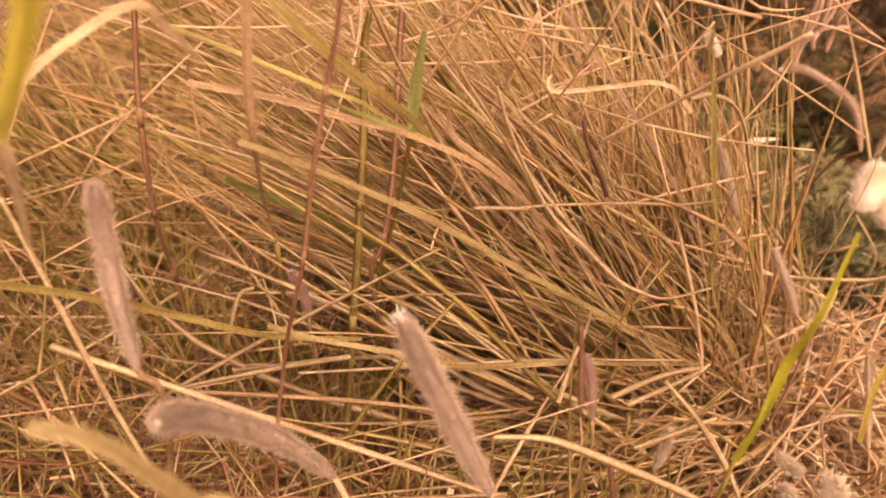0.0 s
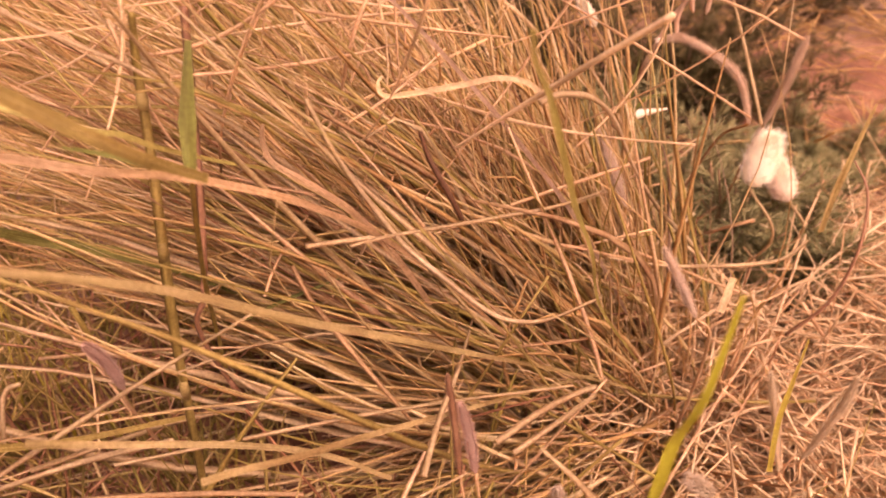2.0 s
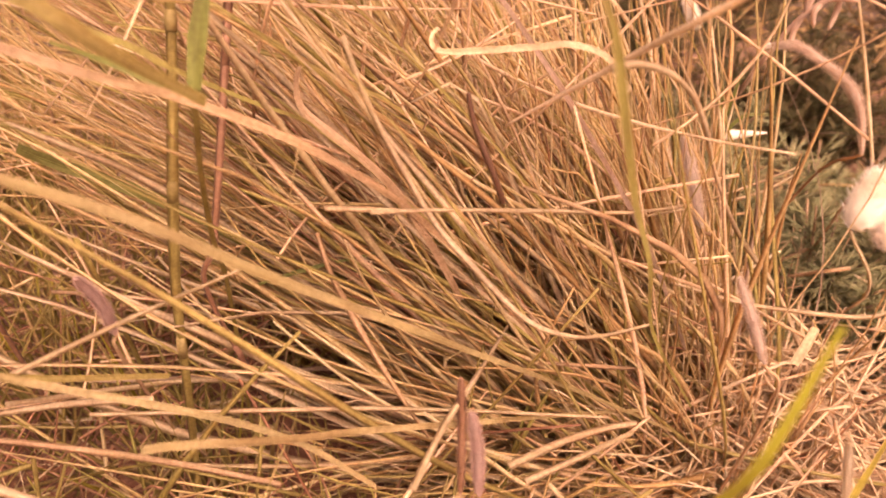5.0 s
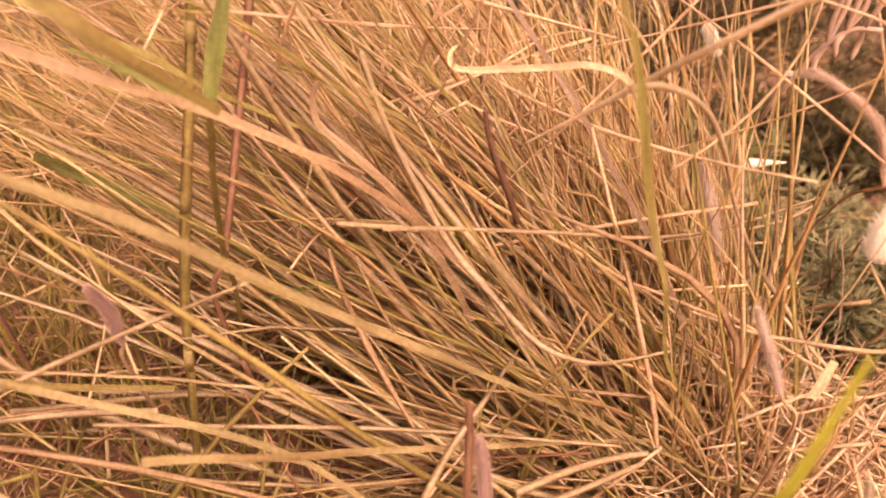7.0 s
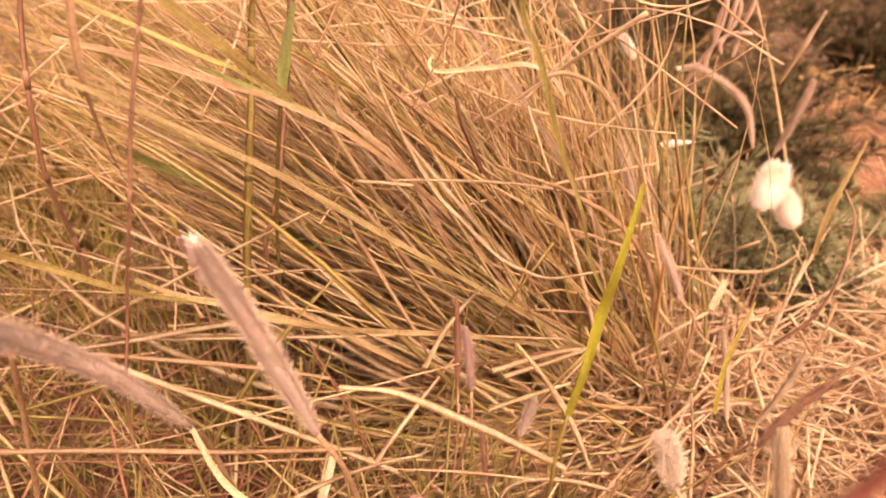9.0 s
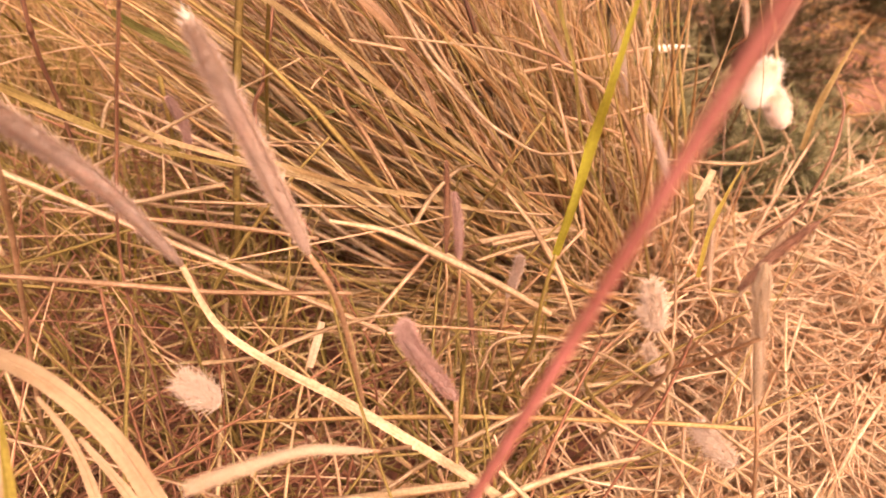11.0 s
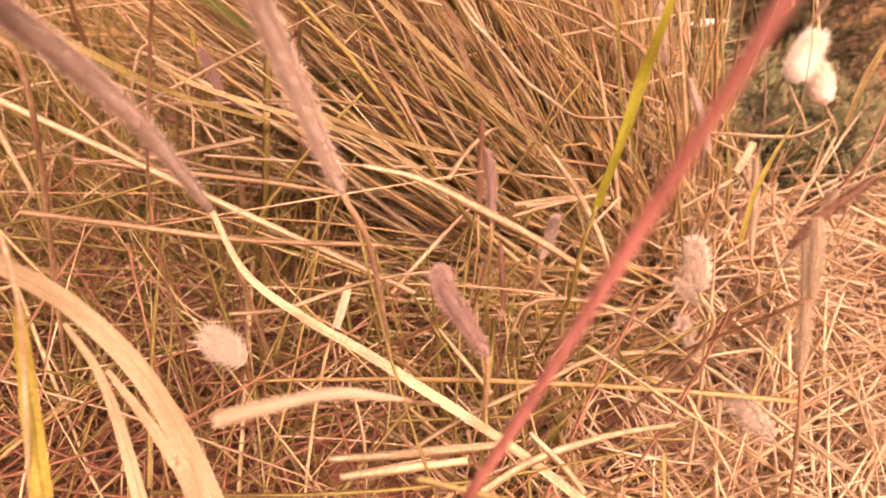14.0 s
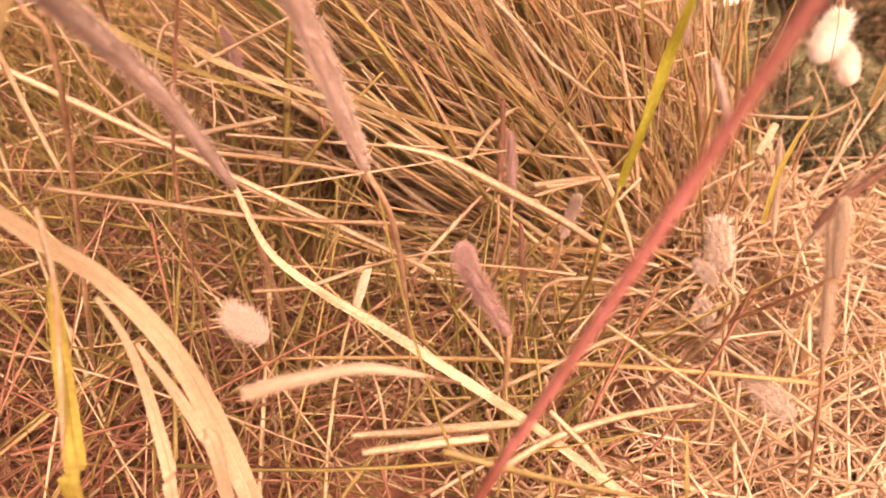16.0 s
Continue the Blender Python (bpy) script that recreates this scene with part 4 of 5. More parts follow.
blade([(0.0145, 0.1219, 0.1883), (0.0307, 0.1251, 0.1828), (0.048, 0.1236, 0.175), (0.0658, 0.1203, 0.1677), (0.0845, 0.1181, 0.1571)], 0.0026, PALE, "bright pale straw lying over the thatch", name="straw_stalk", category="straw", taper=(0.5, 1, 0.8), thick=0.4)
blade([(-0.056, 0.1854, 0.1439), (0.0031, 0.1966, 0.1364), (0.0411, 0.1993, 0.1362), (0.0999, 0.2019, 0.1333)], 0.0016, BUFF, "thin straw lying level under the tussock", name="thin_stalk", category="straw", taper=(0.8, 1, 0.6), thick=0.8)
blade([(-0.0795, 0.1065, 0.1754), (-0.0535, 0.1149, 0.1658), (-0.0226, 0.1214, 0.1576), (0.0198, 0.1241, 0.1569)], 0.0018, TAN, "tan straw lying level over the thatch", name="straw_stalk", category="straw", taper=(0.8, 1, 0.8), thick=0.5)
blade([(0.0611, 0.1375, 0.1617), (0.075, 0.1401, 0.1662), (0.0888, 0.1451, 0.1672)], 0.0015, PALE, "short pale straw at the foot of the tussock", name="broken_straw", category="straw", taper=(0.8, 1, 0.6), thick=0.5)
blade([(-0.0324, 0.1232, 0.1673), (-0.0219, 0.1154, 0.1487), (-0.0042, 0.1105, 0.136), (0.0161, 0.106, 0.1261), (0.0391, 0.098, 0.1164), (0.0655, 0.0861, 0.1081), (0.0854, 0.0743, 0.1025), (0.1053, 0.061, 0.099)], 0.0034, PALE, "long flat pale straw lying over the litter", name="straw_stalk", category="straw", taper=(0.5, 1, 0.8), thick=0.22)
blade([(0.0685, 0.1449, 0.1853), (0.0766, 0.1405, 0.1773), (0.0838, 0.1349, 0.1687), (0.0905, 0.1285, 0.1583), (0.0948, 0.1239, 0.1486)], 0.0022, PALE, "whitish curved straw standing in the litter", name="curved_straw", category="straw", taper=(0.5, 1, 0.5), thick=0.3)
blade([(0.0033, 0.1608, 0.1038), (0.0014, 0.1549, 0.0968), (-0.0007, 0.1483, 0.0897)], 0.0036, CREAM, "short flat pale straw fragment in the litter", name="straw_fragment", category="straw", taper=(0.7, 1, 0.9), thick=0.2)
blade([(0.0072, 0.081, 0.1021), (0.0285, 0.0823, 0.1048), (0.0461, 0.0834, 0.1082), (0.0611, 0.0846, 0.1106)], 0.0034, BUFF, "buff straw lying level on the litter", name="straw_stalk", category="straw", taper=(0.7, 1, 0.8), thick=0.35)
blade([(0.0122, 0.0717, 0.1077), (0.029, 0.0734, 0.1111), (0.0508, 0.0753, 0.1153)], 0.0032, PALE, "pale straw lying level on the litter", name="straw_stalk", category="straw", taper=(0.7, 1, 0.8), thick=0.35)
blade([(0.0284, 0.0854, 0.0973), (0.0521, 0.101, 0.1025), (0.0809, 0.1136, 0.1106), (0.1006, 0.13, 0.1034), (0.1302, 0.1407, 0.097), (0.1475, 0.14, 0.0909), (0.1741, 0.1154, 0.0874), (0.1892, 0.1, 0.0871)], 0.002, BUFF, "long straw bent over a gap in the litter", name="curved_straw", category="straw", taper=(0.8, 1, 0.8), thick=0.6)
blade([(0.0545, 0.0673, 0.111), (0.0725, 0.0805, 0.1099), (0.0969, 0.0906, 0.1109), (0.1202, 0.0963, 0.1112)], 0.0026, PALE, "pale straw slanting over the litter", name="straw_stalk", category="straw", taper=(1, 1, 0.6), thick=0.4)
blade([(0.0706, 0.0876, 0.1142), (0.081, 0.0786, 0.1106), (0.0876, 0.0711, 0.1079)], 0.0022, PALE, "pale straw lying on the litter", name="straw_stalk", category="straw", taper=(0.7, 1, 0.8), thick=0.4)
blade([(0.0401, 0.1339, 0.1091), (0.0498, 0.1224, 0.1062), (0.0599, 0.11, 0.1038)], 0.002, PALE, "short pale straw in the litter", name="broken_straw", category="straw", taper=(0.5, 1, 0.8), thick=0.4)
blade([(-0.0285, 0.1117, 0.1338), (-0.0116, 0.1166, 0.1329), (0.0053, 0.1275, 0.1327), (0.0238, 0.1363, 0.1326), (0.0395, 0.1419, 0.131)], 0.0016, BUFF, "curved straw arching over the litter", name="curved_straw", category="straw", taper=(0.8, 1, 0.6), thick=0.7)
blade([(0.0664, 0.1296, 0.1147), (0.0702, 0.1326, 0.1252), (0.0797, 0.134, 0.1288), (0.0962, 0.1344, 0.1271), (0.1177, 0.136, 0.1156), (0.1399, 0.1363, 0.098)], 0.0016, BUFF, "thin straw looping over the litter", name="curved_straw", category="straw", taper=(0.8, 1, 0.6), thick=0.7)
blade([(0.1484, 0.1762, 0.1293), (0.1491, 0.1621, 0.1132), (0.1474, 0.1466, 0.0968), (0.1455, 0.1302, 0.0819), (0.1391, 0.1059, 0.0683)], 0.0018, BUFF, "upright buff straw in the litter", name="straw_stalk", category="straw", taper=(0.6, 1, 1), thick=0.7)
blade([(0.13, 0.1468, 0.0477), (0.1258, 0.1501, 0.0552), (0.127, 0.1519, 0.0637), (0.1348, 0.1522, 0.0672), (0.1442, 0.152, 0.0644)], 0.0015, PALE, "curled straw loop round a dark gap", name="curved_straw", category="straw", taper=(0.8, 1, 0.8), thick=0.8)
blade([(0.1345, 0.1626, 0.062), (0.1369, 0.1546, 0.0564), (0.1459, 0.1497, 0.0565), (0.1589, 0.1497, 0.063)], 0.0013, BUFF, "curled straw loop round a dark gap", name="curved_straw", category="straw", taper=(0.8, 1, 0.8), thick=0.8)

# ---- near blades ----
blade([(-0.0537, 0.0532, 0.2155), (-0.048, 0.0559, 0.2041), (-0.0394, 0.0581, 0.1916), (-0.0295, 0.0564, 0.1759), (-0.0205, 0.0503, 0.16), (-0.0123, 0.0419, 0.1434), (-0.0056, 0.0317, 0.1284), (-0.0016, 0.0197, 0.03), (0.0004, 0.0177, 0.0)], 0.0058, OATEN, "broad dry cream grass blade arching down", taper=(0.5, 1, 0.9), thick=0.08)
blade([(-0.041, 0.0558, 0.1885), (-0.0366, 0.0537, 0.1777), (-0.0331, 0.0492, 0.1647), (-0.0279, 0.0392, 0.1491), (-0.025, 0.0315, 0.1382), (-0.0210, 0.0195, 0.03), (-0.0190, 0.0175, 0.0)], 0.0032, OATEN, "narrow dry cream grass blade with a twist", taper=(0.3, 1.1, 0.9), thick=0.1)
blade([(-0.0356, 0.0553, 0.1743), (-0.029, 0.0518, 0.1646), (-0.0221, 0.0472, 0.1532), (-0.017, 0.0418, 0.143), (-0.0130, 0.0298, 0.03), (-0.0110, 0.0278, 0.0)], 0.0037, OATEN, "dry pale grass blade folded beside another", taper=(0.3, 1, 1), thick=0.1)
blade([(-0.0447, 0.0505, 0.1987), (-0.0444, 0.0473, 0.1925), (-0.0432, 0.0412, 0.1828), (-0.0396, 0.0285, 0.1671), (-0.0381, 0.022, 0.1569), (-0.0341, 0.0100, 0.03), (-0.0321, 0.0080, 0.0)], 0.0049, YELLOW, "yellow-green grass blade hanging near the thatch", taper=(0.4, 1, 0.8), thick=0.1)
blade([(-0.0442, 0.0535, 0.2146), (-0.0422, 0.0495, 0.2087), (-0.041, 0.0448, 0.2004), (-0.0415, 0.0361, 0.1828), (-0.0429, 0.0289, 0.1664)], 0.0012, BUFF, "thin dry stalk beside a yellow blade", name="thin_stalk", category="straw", taper=(1, 1, 0.8), thick=0.8)
blade([(-0.16, 0.06, 0), (-0.14, 0.05, 0.2), (-0.051, 0.0663, 0.3354), (-0.0406, 0.0652, 0.3365), (-0.036, 0.0632, 0.332), (-0.0379, 0.061, 0.3252), (-0.0412, 0.0577, 0.3178)], 0.005, YELLOW, "broad yellow grass blade hanging close by", taper=(1, 1, 0.5), thick=0.1)
red_stem([(0.0675, 0.0047, 0.3267), (0.0635, 0.0064, 0.3053), (0.0595, 0.0081, 0.2840), (0.0552, 0.0100, 0.2605), (0.0508, 0.0119, 0.2369), (0.0462, 0.0139, 0.2128), (0.0429, 0.0154, 0.1949), (0.0240, 0.0238, 0.0800), (0.0109, 0.0297, -0.0040)], 0.0012, 0.0020)

# ---- standing stalks ----
green_stalk([(-0.0095, 0.1935, 0.245), (-0.0085, 0.1995, 0.2555), (-0.0056, 0.2072, 0.2717)], [(-0.0109, 0.1937, 0.2447), (-0.0177, 0.1945, 0.2473), (-0.0257, 0.1936, 0.2512), (-0.0333, 0.1883, 0.2575)], [(-0.0095, 0.1935, 0.2455), (-0.0143, 0.1998, 0.2198), (-0.0209, 0.2146, 0.1867), (-0.028, 0.235, 0.15), (-0.036, 0.25, 0.06), (-0.04, 0.255, 0)], 0.0040, 0.0018, GREEN, "green grass stalk with a folded upright leaf")
blade([(-0.055, 0.213, 0), (-0.042, 0.214, 0.11), (-0.0347, 0.212, 0.1671), (-0.0311, 0.2182, 0.2001), (-0.0288, 0.2283, 0.2283), (-0.0278, 0.2383, 0.253), (-0.0247, 0.2368, 0.2676)], 0.0034, OLIVE, "dull olive upright grass stalk", name="grass_stalk", category="grass stalk", taper=(1, 1, 0.6), thick=0.7)
blade([(-0.024, 0.25, 0), (-0.022, 0.24, 0.07), (-0.0297, 0.223, 0.1574), (-0.0235, 0.2202, 0.1816), (-0.0184, 0.2266, 0.2122), (-0.0158, 0.2473, 0.2494), (-0.0145, 0.2525, 0.2627)], 0.0024, RUST, "rusty brown upright grass stalk", name="grass_stalk", category="grass stalk", taper=(0.6, 0.9, 1.1), thick=0.8)
blade([(-0.062, 0.135, 0), (-0.056, 0.13, 0.08), (-0.0491, 0.1193, 0.1657), (-0.0411, 0.1238, 0.2147), (-0.0314, 0.1213, 0.2506), (-0.0276, 0.1238, 0.27), (-0.0231, 0.1272, 0.289), (-0.0192, 0.1287, 0.3041), (-0.0175, 0.1275, 0.3164)], 0.0011, RUST, "thin dark reddish upright stalk", name="grass_stalk", category="grass stalk", taper=(1, 1, 0.8), thick=0.9)
blade([(-0.14, 0.27, 0), (-0.1189, 0.238, 0.1384), (-0.1119, 0.2222, 0.1825), (-0.1054, 0.2124, 0.2128), (-0.1012, 0.2149, 0.2468), (-0.0949, 0.2223, 0.2864)], 0.0024, RUST, "dark reddish-brown upright stalk", name="grass_stalk", category="grass stalk", taper=(1, 1, 0.7), thick=0.9)
green_stalk([(0.0818, 0.1183, 0.1824), (0.0838, 0.1178, 0.2076), (0.085, 0.1191, 0.2229), (0.0855, 0.116, 0.24), (0.0877, 0.1185, 0.262)], [(0.0819, 0.1188, 0.1856), (0.0827, 0.1168, 0.202), (0.0842, 0.1194, 0.2124)], [(0.0818, 0.1183, 0.1824), (0.0802, 0.1165, 0.1675), (0.0807, 0.1197, 0.1387), (0.083, 0.155, 0.07), (0.085, 0.165, 0)], 0.0030, 0.0015, LIME, "yellow-green grass stalk with a broad upright leaf")
blade([(0.1558, 0.1698, 0.1843), (0.1497, 0.1623, 0.1746), (0.1464, 0.1574, 0.1627), (0.1454, 0.1512, 0.1462)], 0.0018, YELLOW, "yellow-green grass blade in the straw litter", taper=(0.3, 1, 0.9))
blade([(0.2508, 0.285, 0.1905), (0.2435, 0.2782, 0.1687), (0.2406, 0.2755, 0.1502), (0.2441, 0.2779, 0.1269)], 0.0034, OLIVE, "olive grass blade before the shrub", taper=(0.3, 1, 0.9))
blade([(0.2446, 0.2769, 0.1679), (0.249, 0.2667, 0.1565), (0.2452, 0.2539, 0.1346), (0.2394, 0.2507, 0.1071), (0.2273, 0.2534, 0.0838)], 0.0018, RUST, "thin brown curling stalk before the shrub", name="thin_stalk", category="straw", taper=(0.6, 1, 0.9), thick=0.9)
blade([(0.2421, 0.4453, 0.2227), (0.252, 0.4471, 0.2045), (0.2771, 0.44, 0.1532), (0.2965, 0.4099, 0.0898), (0.3089, 0.4034, 0.0501)], 0.0022, PALE, "thin pale upright stalk before the shrub", name="thin_stalk", category="straw", taper=(0.6, 1, 1), thick=0.9)
blade([(0.2747, 0.4041, 0.2155), (0.2712, 0.4097, 0.1906), (0.2711, 0.4225, 0.1614)], 0.0044, CREAM, "straight pale straw leaning on the shrub", name="broken_straw", category="straw", taper=(0.3, 1, 0.5), thick=0.6)
blade([(0.16, 0.3983, 0.1892), (0.1638, 0.3923, 0.1507), (0.1641, 0.3878, 0.0986), (0.1625, 0.3777, 0.0635)], 0.0018, BUFF, "thin pale upright stalk behind the tussock", name="thin_stalk", category="straw", taper=(0.8, 1, 1), thick=0.9)
blade([(0.1425, 0.4151, 0.2274), (0.1513, 0.4088, 0.1812), (0.1545, 0.3956, 0.1285), (0.1548, 0.3836, 0.0687)], 0.0024, TAN, "tan upright stalk behind the tussock", name="grass_stalk", category="grass stalk", taper=(0.8, 1, 1), thick=0.8)
blade([(0.0924, 0.3796, 0.2185), (0.1176, 0.3899, 0.1978), (0.1362, 0.3998, 0.1768)], 0.0032, PALE, "pale straw leaning behind the tussock", name="broken_straw", category="straw", taper=(0.5, 1, 0.8), thick=0.5)
blade([(0.1781, 0.3692, 0.1374), (0.1787, 0.3696, 0.1621), (0.1827, 0.3752, 0.1779)], 0.002, GREEN, "small green grass blade beside the tussock", taper=(0.9, 1, 0.1))
blade([(0.1781, 0.3692, 0.1374), (0.1743, 0.3708, 0.1614), (0.17, 0.38, 0.179)], 0.002, GREEN, "small green grass blade beside the tussock", taper=(0.9, 1, 0.1))
blade([(0.1781, 0.3692, 0.1374), (0.1866, 0.3685, 0.1536), (0.2035, 0.3684, 0.1554)], 0.0016, GREEN, "small green grass blade beside the tussock", taper=(0.9, 1, 0.1))

# ---- foxtail grasses ----
foxtail([(-0.0078, 0.0962, 0.2583), (-0.003, 0.1, 0.2386), (0.0035, 0.1009, 0.2181), (0.0117, 0.1002, 0.1942)], [(0.0117, 0.1002, 0.1942), (0.0191, 0.102, 0.1719), (0.024, 0.125, 0.09), (0.032, 0.135, 0)], 0.0026, MAUVE, TAN, "pale grey-mauve foxtail seed head with a white tip", 1.25, True)
foxtail([(-0.0496, 0.0773, 0.2514), (-0.0493, 0.0854, 0.2431), (-0.0448, 0.0949, 0.2284), (-0.0387, 0.1071, 0.2048), (-0.0324, 0.1232, 0.1673)], [(-0.0324, 0.1232, 0.1673), (-0.032, 0.1333, 0.1421), (-0.03, 0.15, 0.06), (-0.028, 0.16, 0)], 0.0029, MAUVE, TAN, "long arching grey-mauve foxtail seed head", 1.0)
foxtail([(-0.0062, 0.0398, 0.1802), (0.0032, 0.0486, 0.1745), (0.016, 0.0593, 0.166), (0.0307, 0.067, 0.1549)], [(0.0307, 0.067, 0.1549), (0.0472, 0.1108, 0.0882), (0.05, 0.112, 0.04), (0.06, 0.115, 0)], 0.0019, PALEHEAD, TAN, "fallen pale foxtail seed head lying over straw", 0.6, blunt=True)
foxtail([(0.0372, 0.0905, 0.1795), (0.0414, 0.0889, 0.1698), (0.055, 0.0981, 0.1375)], [(0.055, 0.0981, 0.1375), (0.058, 0.1, 0.09), (0.062, 0.105, 0)], 0.0027, PURPLE, TAN, "small purplish foxtail seed head", 1)
foxtail([(0.0544, 0.1834, 0.1563), (0.057, 0.1791, 0.1432), (0.0586, 0.1751, 0.1283)], [(0.0586, 0.1751, 0.1283), (0.0588, 0.1709, 0.1125), (0.055, 0.185, 0.05), (0.055, 0.19, 0)], 0.002, PURPLE, TAN, "short purplish foxtail seed head on a thin stalk", 1)
foxtail([(0.0505, 0.1849, 0.1698), (0.0518, 0.1792, 0.1532), (0.0526, 0.171, 0.1353)], [(0.0526, 0.171, 0.1353), (0.0534, 0.1627, 0.1103), (0.05, 0.165, 0)], 0.0014, RUST, TAN, "narrow brown seed spike on a thin stalk", 1)
foxtail([(0.0785, 0.1518, 0.152), (0.0777, 0.151, 0.1443), (0.0754, 0.1484, 0.1343)], [(0.0754, 0.1484, 0.1343), (0.0746, 0.1459, 0.1223), (0.073, 0.17, 0)], 0.002, MAUVE, TAN, "stubby grey-brown seed head on a short stalk", 1)
foxtail([(0.061, 0.1578, 0.133), (0.063, 0.1523, 0.121), (0.0647, 0.1461, 0.1091)], [(0.0647, 0.1461, 0.1091), (0.0672, 0.1399, 0.0902), (0.062, 0.15, 0)], 0.0013, RUST, TAN, "narrow brown seed spike low in the straw", 1)
foxtail([(-0.0583, 0.2053, 0.179), (-0.055, 0.2068, 0.168), (-0.0536, 0.2063, 0.1555)], [(-0.0536, 0.2063, 0.1555), (-0.0545, 0.208, 0.1391), (-0.06, 0.25, 0)], 0.002, PURPLE, TAN, "small purplish seed head among green stalks", 1)
foxtail([(-0.0734, 0.1244, 0.2704), (-0.0735, 0.1221, 0.2611), (-0.0726, 0.1165, 0.2465), (-0.071, 0.1111, 0.2276)], [(-0.071, 0.1111, 0.2276), (-0.0707, 0.1141, 0.2018), (-0.11, 0.13, 0.05), (-0.11, 0.135, 0)], 0.0025, MAUVE, TAN, "upright grey-mauve foxtail seed head", 1)
foxtail([(0.1649, 0.3205, 0.2096), (0.1738, 0.3176, 0.211), (0.1871, 0.3095, 0.2051), (0.1959, 0.3017, 0.1969), (0.2021, 0.296, 0.1791)], [(0.2021, 0.296, 0.1791), (0.206, 0.325, 0.15), (0.21, 0.36, 0.07), (0.21, 0.375, -0.005)], 0.0021, BUFFHEAD, TAN, "nodding buff-pink foxtail seed head before the shrub", 1, True)
foxtail([(0.2375, 0.325, 0.2042), (0.2331, 0.3219, 0.1854), (0.2284, 0.3224, 0.1611)], [(0.2284, 0.3224, 0.1611), (0.2322, 0.3331, 0.1385), (0.25, 0.38, 0)], 0.0021, BUFFHEAD, TAN, "leaning buff-pink foxtail seed head before the shrub", 1)
foxtail([(0.1354, 0.3023, 0.1791), (0.14, 0.2921, 0.1663), (0.1458, 0.2835, 0.1493)], [(0.1458, 0.2835, 0.1493), (0.1533, 0.2841, 0.1294), (0.15, 0.29, 0)], 0.0023, MAUVE, TAN, "grey-mauve foxtail seed head in the tussock edge", 1)
foxtail([(0.1409, 0.2347, 0.1669), (0.1491, 0.23, 0.1517), (0.1571, 0.2263, 0.1356)], [(0.1571, 0.2263, 0.1356), (0.1652, 0.2235, 0.1169), (0.17, 0.235, 0)], 0.002, MAUVE, TAN, "thin grey-mauve foxtail seed head in the litter", 1)
foxtail([(0.1472, 0.1227, 0.1751), (0.1493, 0.115, 0.1639), (0.1512, 0.1058, 0.1491), (0.1523, 0.0995, 0.1381)], [(0.1523, 0.0995, 0.1381), (0.1581, 0.0952, 0.1182), (0.172, 0.085, 0.06), (0.182, 0.078, 0)], 0.002, PALEHEAD, TAN, "pale pinkish foxtail seed head over the litter", 1)
foxtail([(0.1486, 0.1702, 0.1702), (0.1515, 0.1636, 0.1548), (0.1544, 0.1561, 0.1365)], [(0.1544, 0.1561, 0.1365), (0.1611, 0.1558, 0.1143), (0.165, 0.2, 0)], 0.0015, PALEHEAD, TAN, "thin pinkish foxtail seed head over the litter", 1)
foxtail([(0.1853, 0.1736, 0.1567), (0.181, 0.17, 0.1416), (0.1747, 0.1679, 0.1209)], [(0.1747, 0.1679, 0.1209), (0.1726, 0.168, 0.1029), (0.19, 0.24, 0)], 0.0016, PALEHEAD, TAN, "leaning pinkish foxtail seed head over the litter", 1)
foxtail([(0.1385, 0.1136, 0.1759), (0.1473, 0.1185, 0.1856), (0.1582, 0.1219, 0.1968)], [(0.1582, 0.1219, 0.1968), (0.1683, 0.1253, 0.2026), (0.20, 0.14, 0.19), (0.26, 0.18, 0.08), (0.28, 0.2, 0)], 0.0016, RUST, TAN, "leaning brown seed spike over the litter", 1)
foxtail([(0.1382, 0.107, 0.1919), (0.1395, 0.1017, 0.1815), (0.1408, 0.0972, 0.1722)], [(0.1408, 0.0972, 0.1722), (0.135, 0.16, 0.06), (0.14, 0.165, 0)], 0.002, PALEHEAD, TAN, "upright pinkish foxtail seed head over the litter", 1)

# ---- hare-tail grasses ----
bunny_tail([(0.2258, 0.3131, 0.1309), (0.2318, 0.3188, 0.1556)], [(0.2248, 0.3131, 0.1309), (0.2404, 0.3025, 0.0999), (0.235, 0.34, 0.03), (0.236, 0.345, 0)], 0.0088, "white fluffy hare-tail seed head beside another")
bunny_tail([(0.2496, 0.3126, 0.1192), (0.2428, 0.3244, 0.1356)], [(0.2486, 0.3126, 0.1212), (0.2635, 0.3112, 0.094), (0.25, 0.345, 0.03), (0.25, 0.35, 0)], 0.0076, "creamy fluffy hare-tail seed head beside another", CREAMFLUFF)
bunny_tail([(-0.0311, 0.1242, 0.0945), (-0.0470, 0.1328, 0.0982)], [(-0.0311, 0.1242, 0.0945), (-0.0423, 0.1497, 0.0492), (-0.03, 0.11, 0.01)], 0.0060, "dull creamy hare-tail seed head low in the straw", DULLFLUFF)
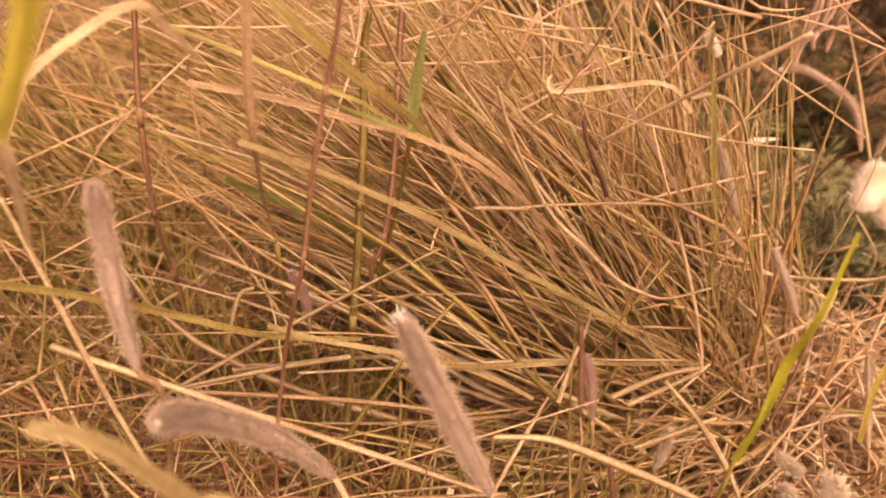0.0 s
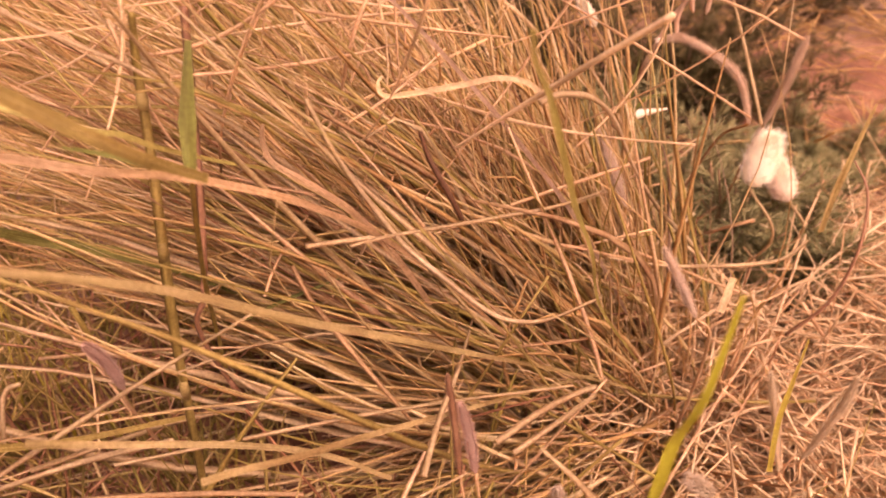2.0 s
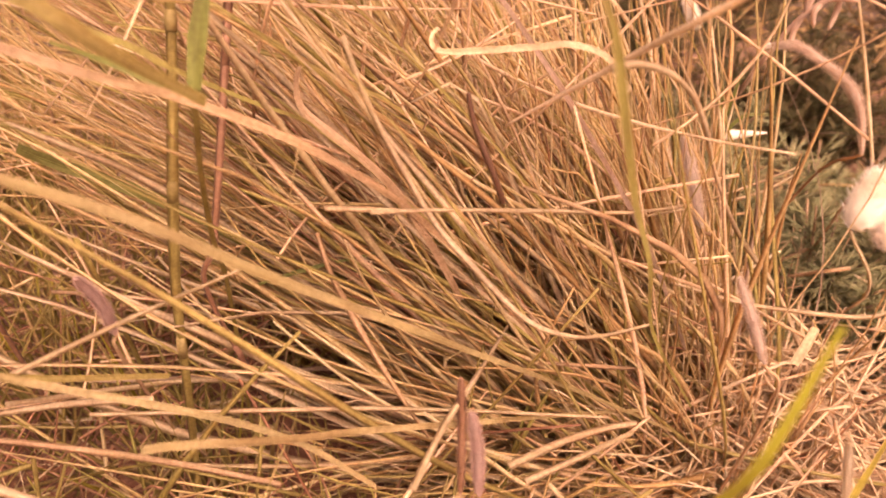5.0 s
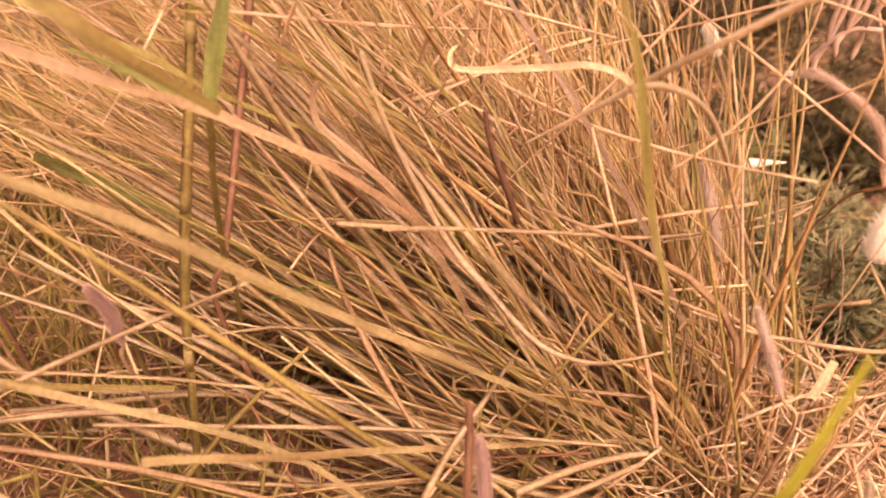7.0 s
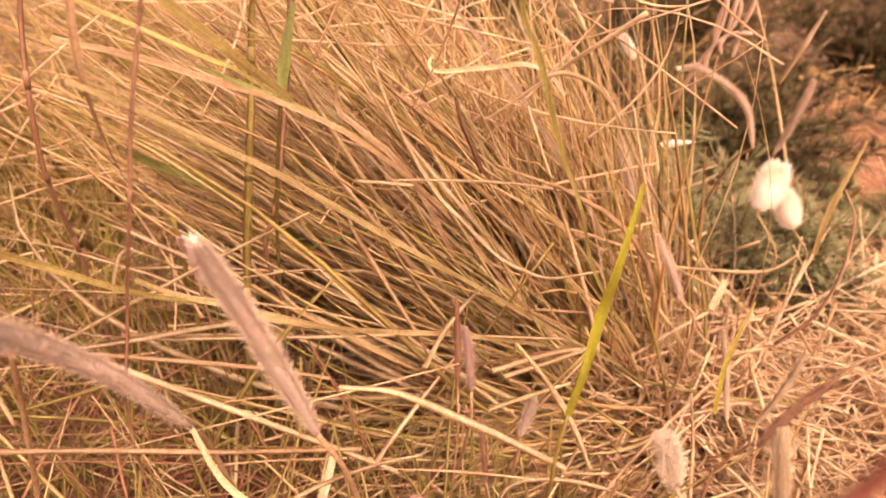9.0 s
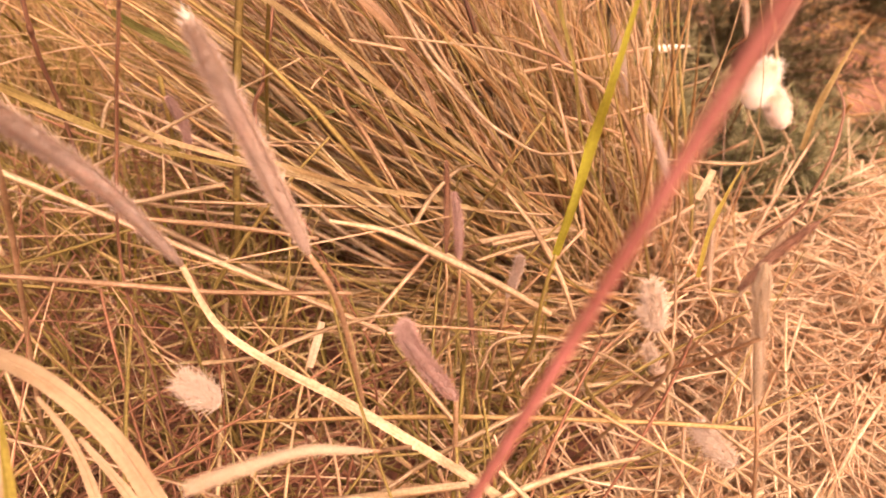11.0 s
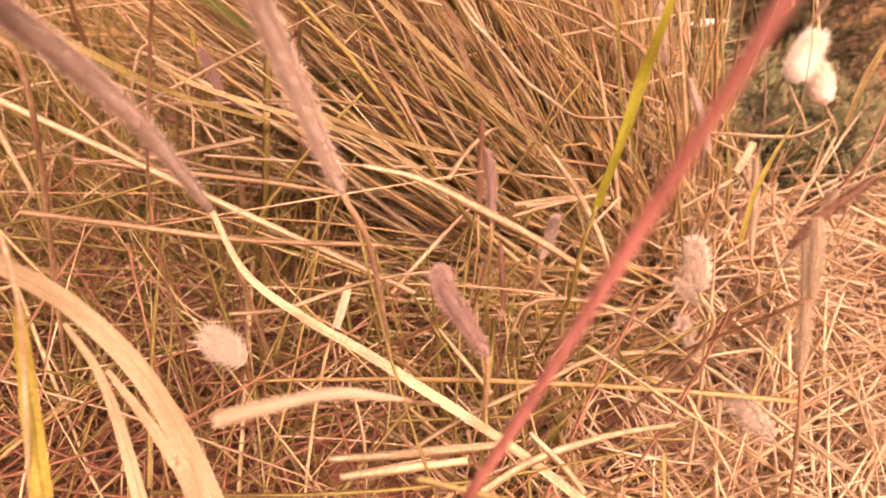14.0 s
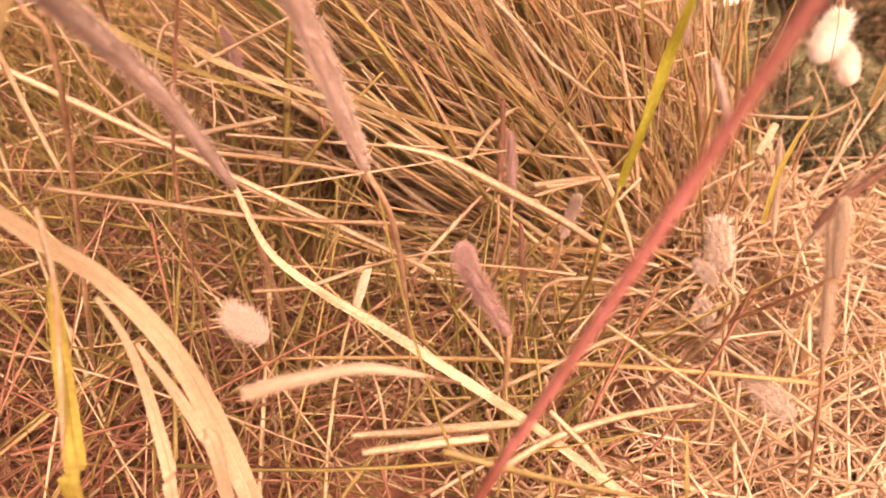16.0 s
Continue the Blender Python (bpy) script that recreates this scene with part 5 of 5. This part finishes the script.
bunny_tail([(0.1628, 0.3958, 0.1848), (0.154, 0.3977, 0.198)], [(0.1628, 0.3958, 0.1848), (0.1734, 0.395, 0.1634), (0.1854, 0.3958, 0.1252), (0.165, 0.4, 0)], 0.0032, "small white fluffy seed head behind the tussock")
bunny_tail([(0.1587, 0.1687, 0.0648), (0.1505, 0.1789, 0.0773)], [(0.1587, 0.1687, 0.0648), (0.1642, 0.1647, 0.0501), (0.16, 0.19, 0)], 0.0035, "dull creamy hare-tail seed head in the litter", DULLFLUFF)
bunny_tail([(0.1624, 0.1055, 0.0936), (0.1487, 0.1174, 0.1011)], [(0.1624, 0.1055, 0.0936), (0.1709, 0.0999, 0.0816), (0.175, 0.12, 0)], 0.0044, "pinkish fluffy hare-tail seed head in the litter", DULLFLUFF)
bunny_tail([(0.1508, 0.173, 0.0943), (0.1408, 0.1772, 0.1011)], [(0.1508, 0.173, 0.0943), (0.1566, 0.1695, 0.0789), (0.16, 0.205, 0)], 0.0032, "small curled dull seed head in the litter", DULLFLUFF)
bunny_tail([(0.1178, 0.112, 0.1575), (0.1148, 0.1211, 0.1696)], [(0.1178, 0.112, 0.1575), (0.1249, 0.1112, 0.1346), (0.12, 0.16, 0)], 0.0038, "greyish fluffy hare-tail seed head in the litter", DULLFLUFF)
seed_claw([(0.1949, 0.3902, 0.17), (0.2003, 0.3811, 0.1955), (0.2085, 0.3766, 0.2085), (0.2199, 0.3723, 0.2111)], [(0.1949, 0.3902, 0.17), (0.2, 0.47, 0.03), (0.2, 0.475, -0.01)])
husk([(0.1936, 0.403, 0.1221), (0.2037, 0.401, 0.1256), (0.2161, 0.3978, 0.1291)])

# ---- pale blade by the thatch ----
blade([(-0.0459, 0.0487, 0.287), (-0.0442, 0.0491, 0.2861), (-0.0417, 0.0496, 0.2848), (-0.0383, 0.0499, 0.2816), (-0.0348, 0.0496, 0.277), (-0.0312, 0.0494, 0.2714), (-0.0285, 0.0475, 0.2617), (-0.06, 0.02, 0.2), (-0.1, -0.03, 0.1), (-0.12, -0.06, 0)], 0.0026, DUN, "broad pale grass blade with a torn end", taper=(0.6, 1, 0.9), thick=0.08)
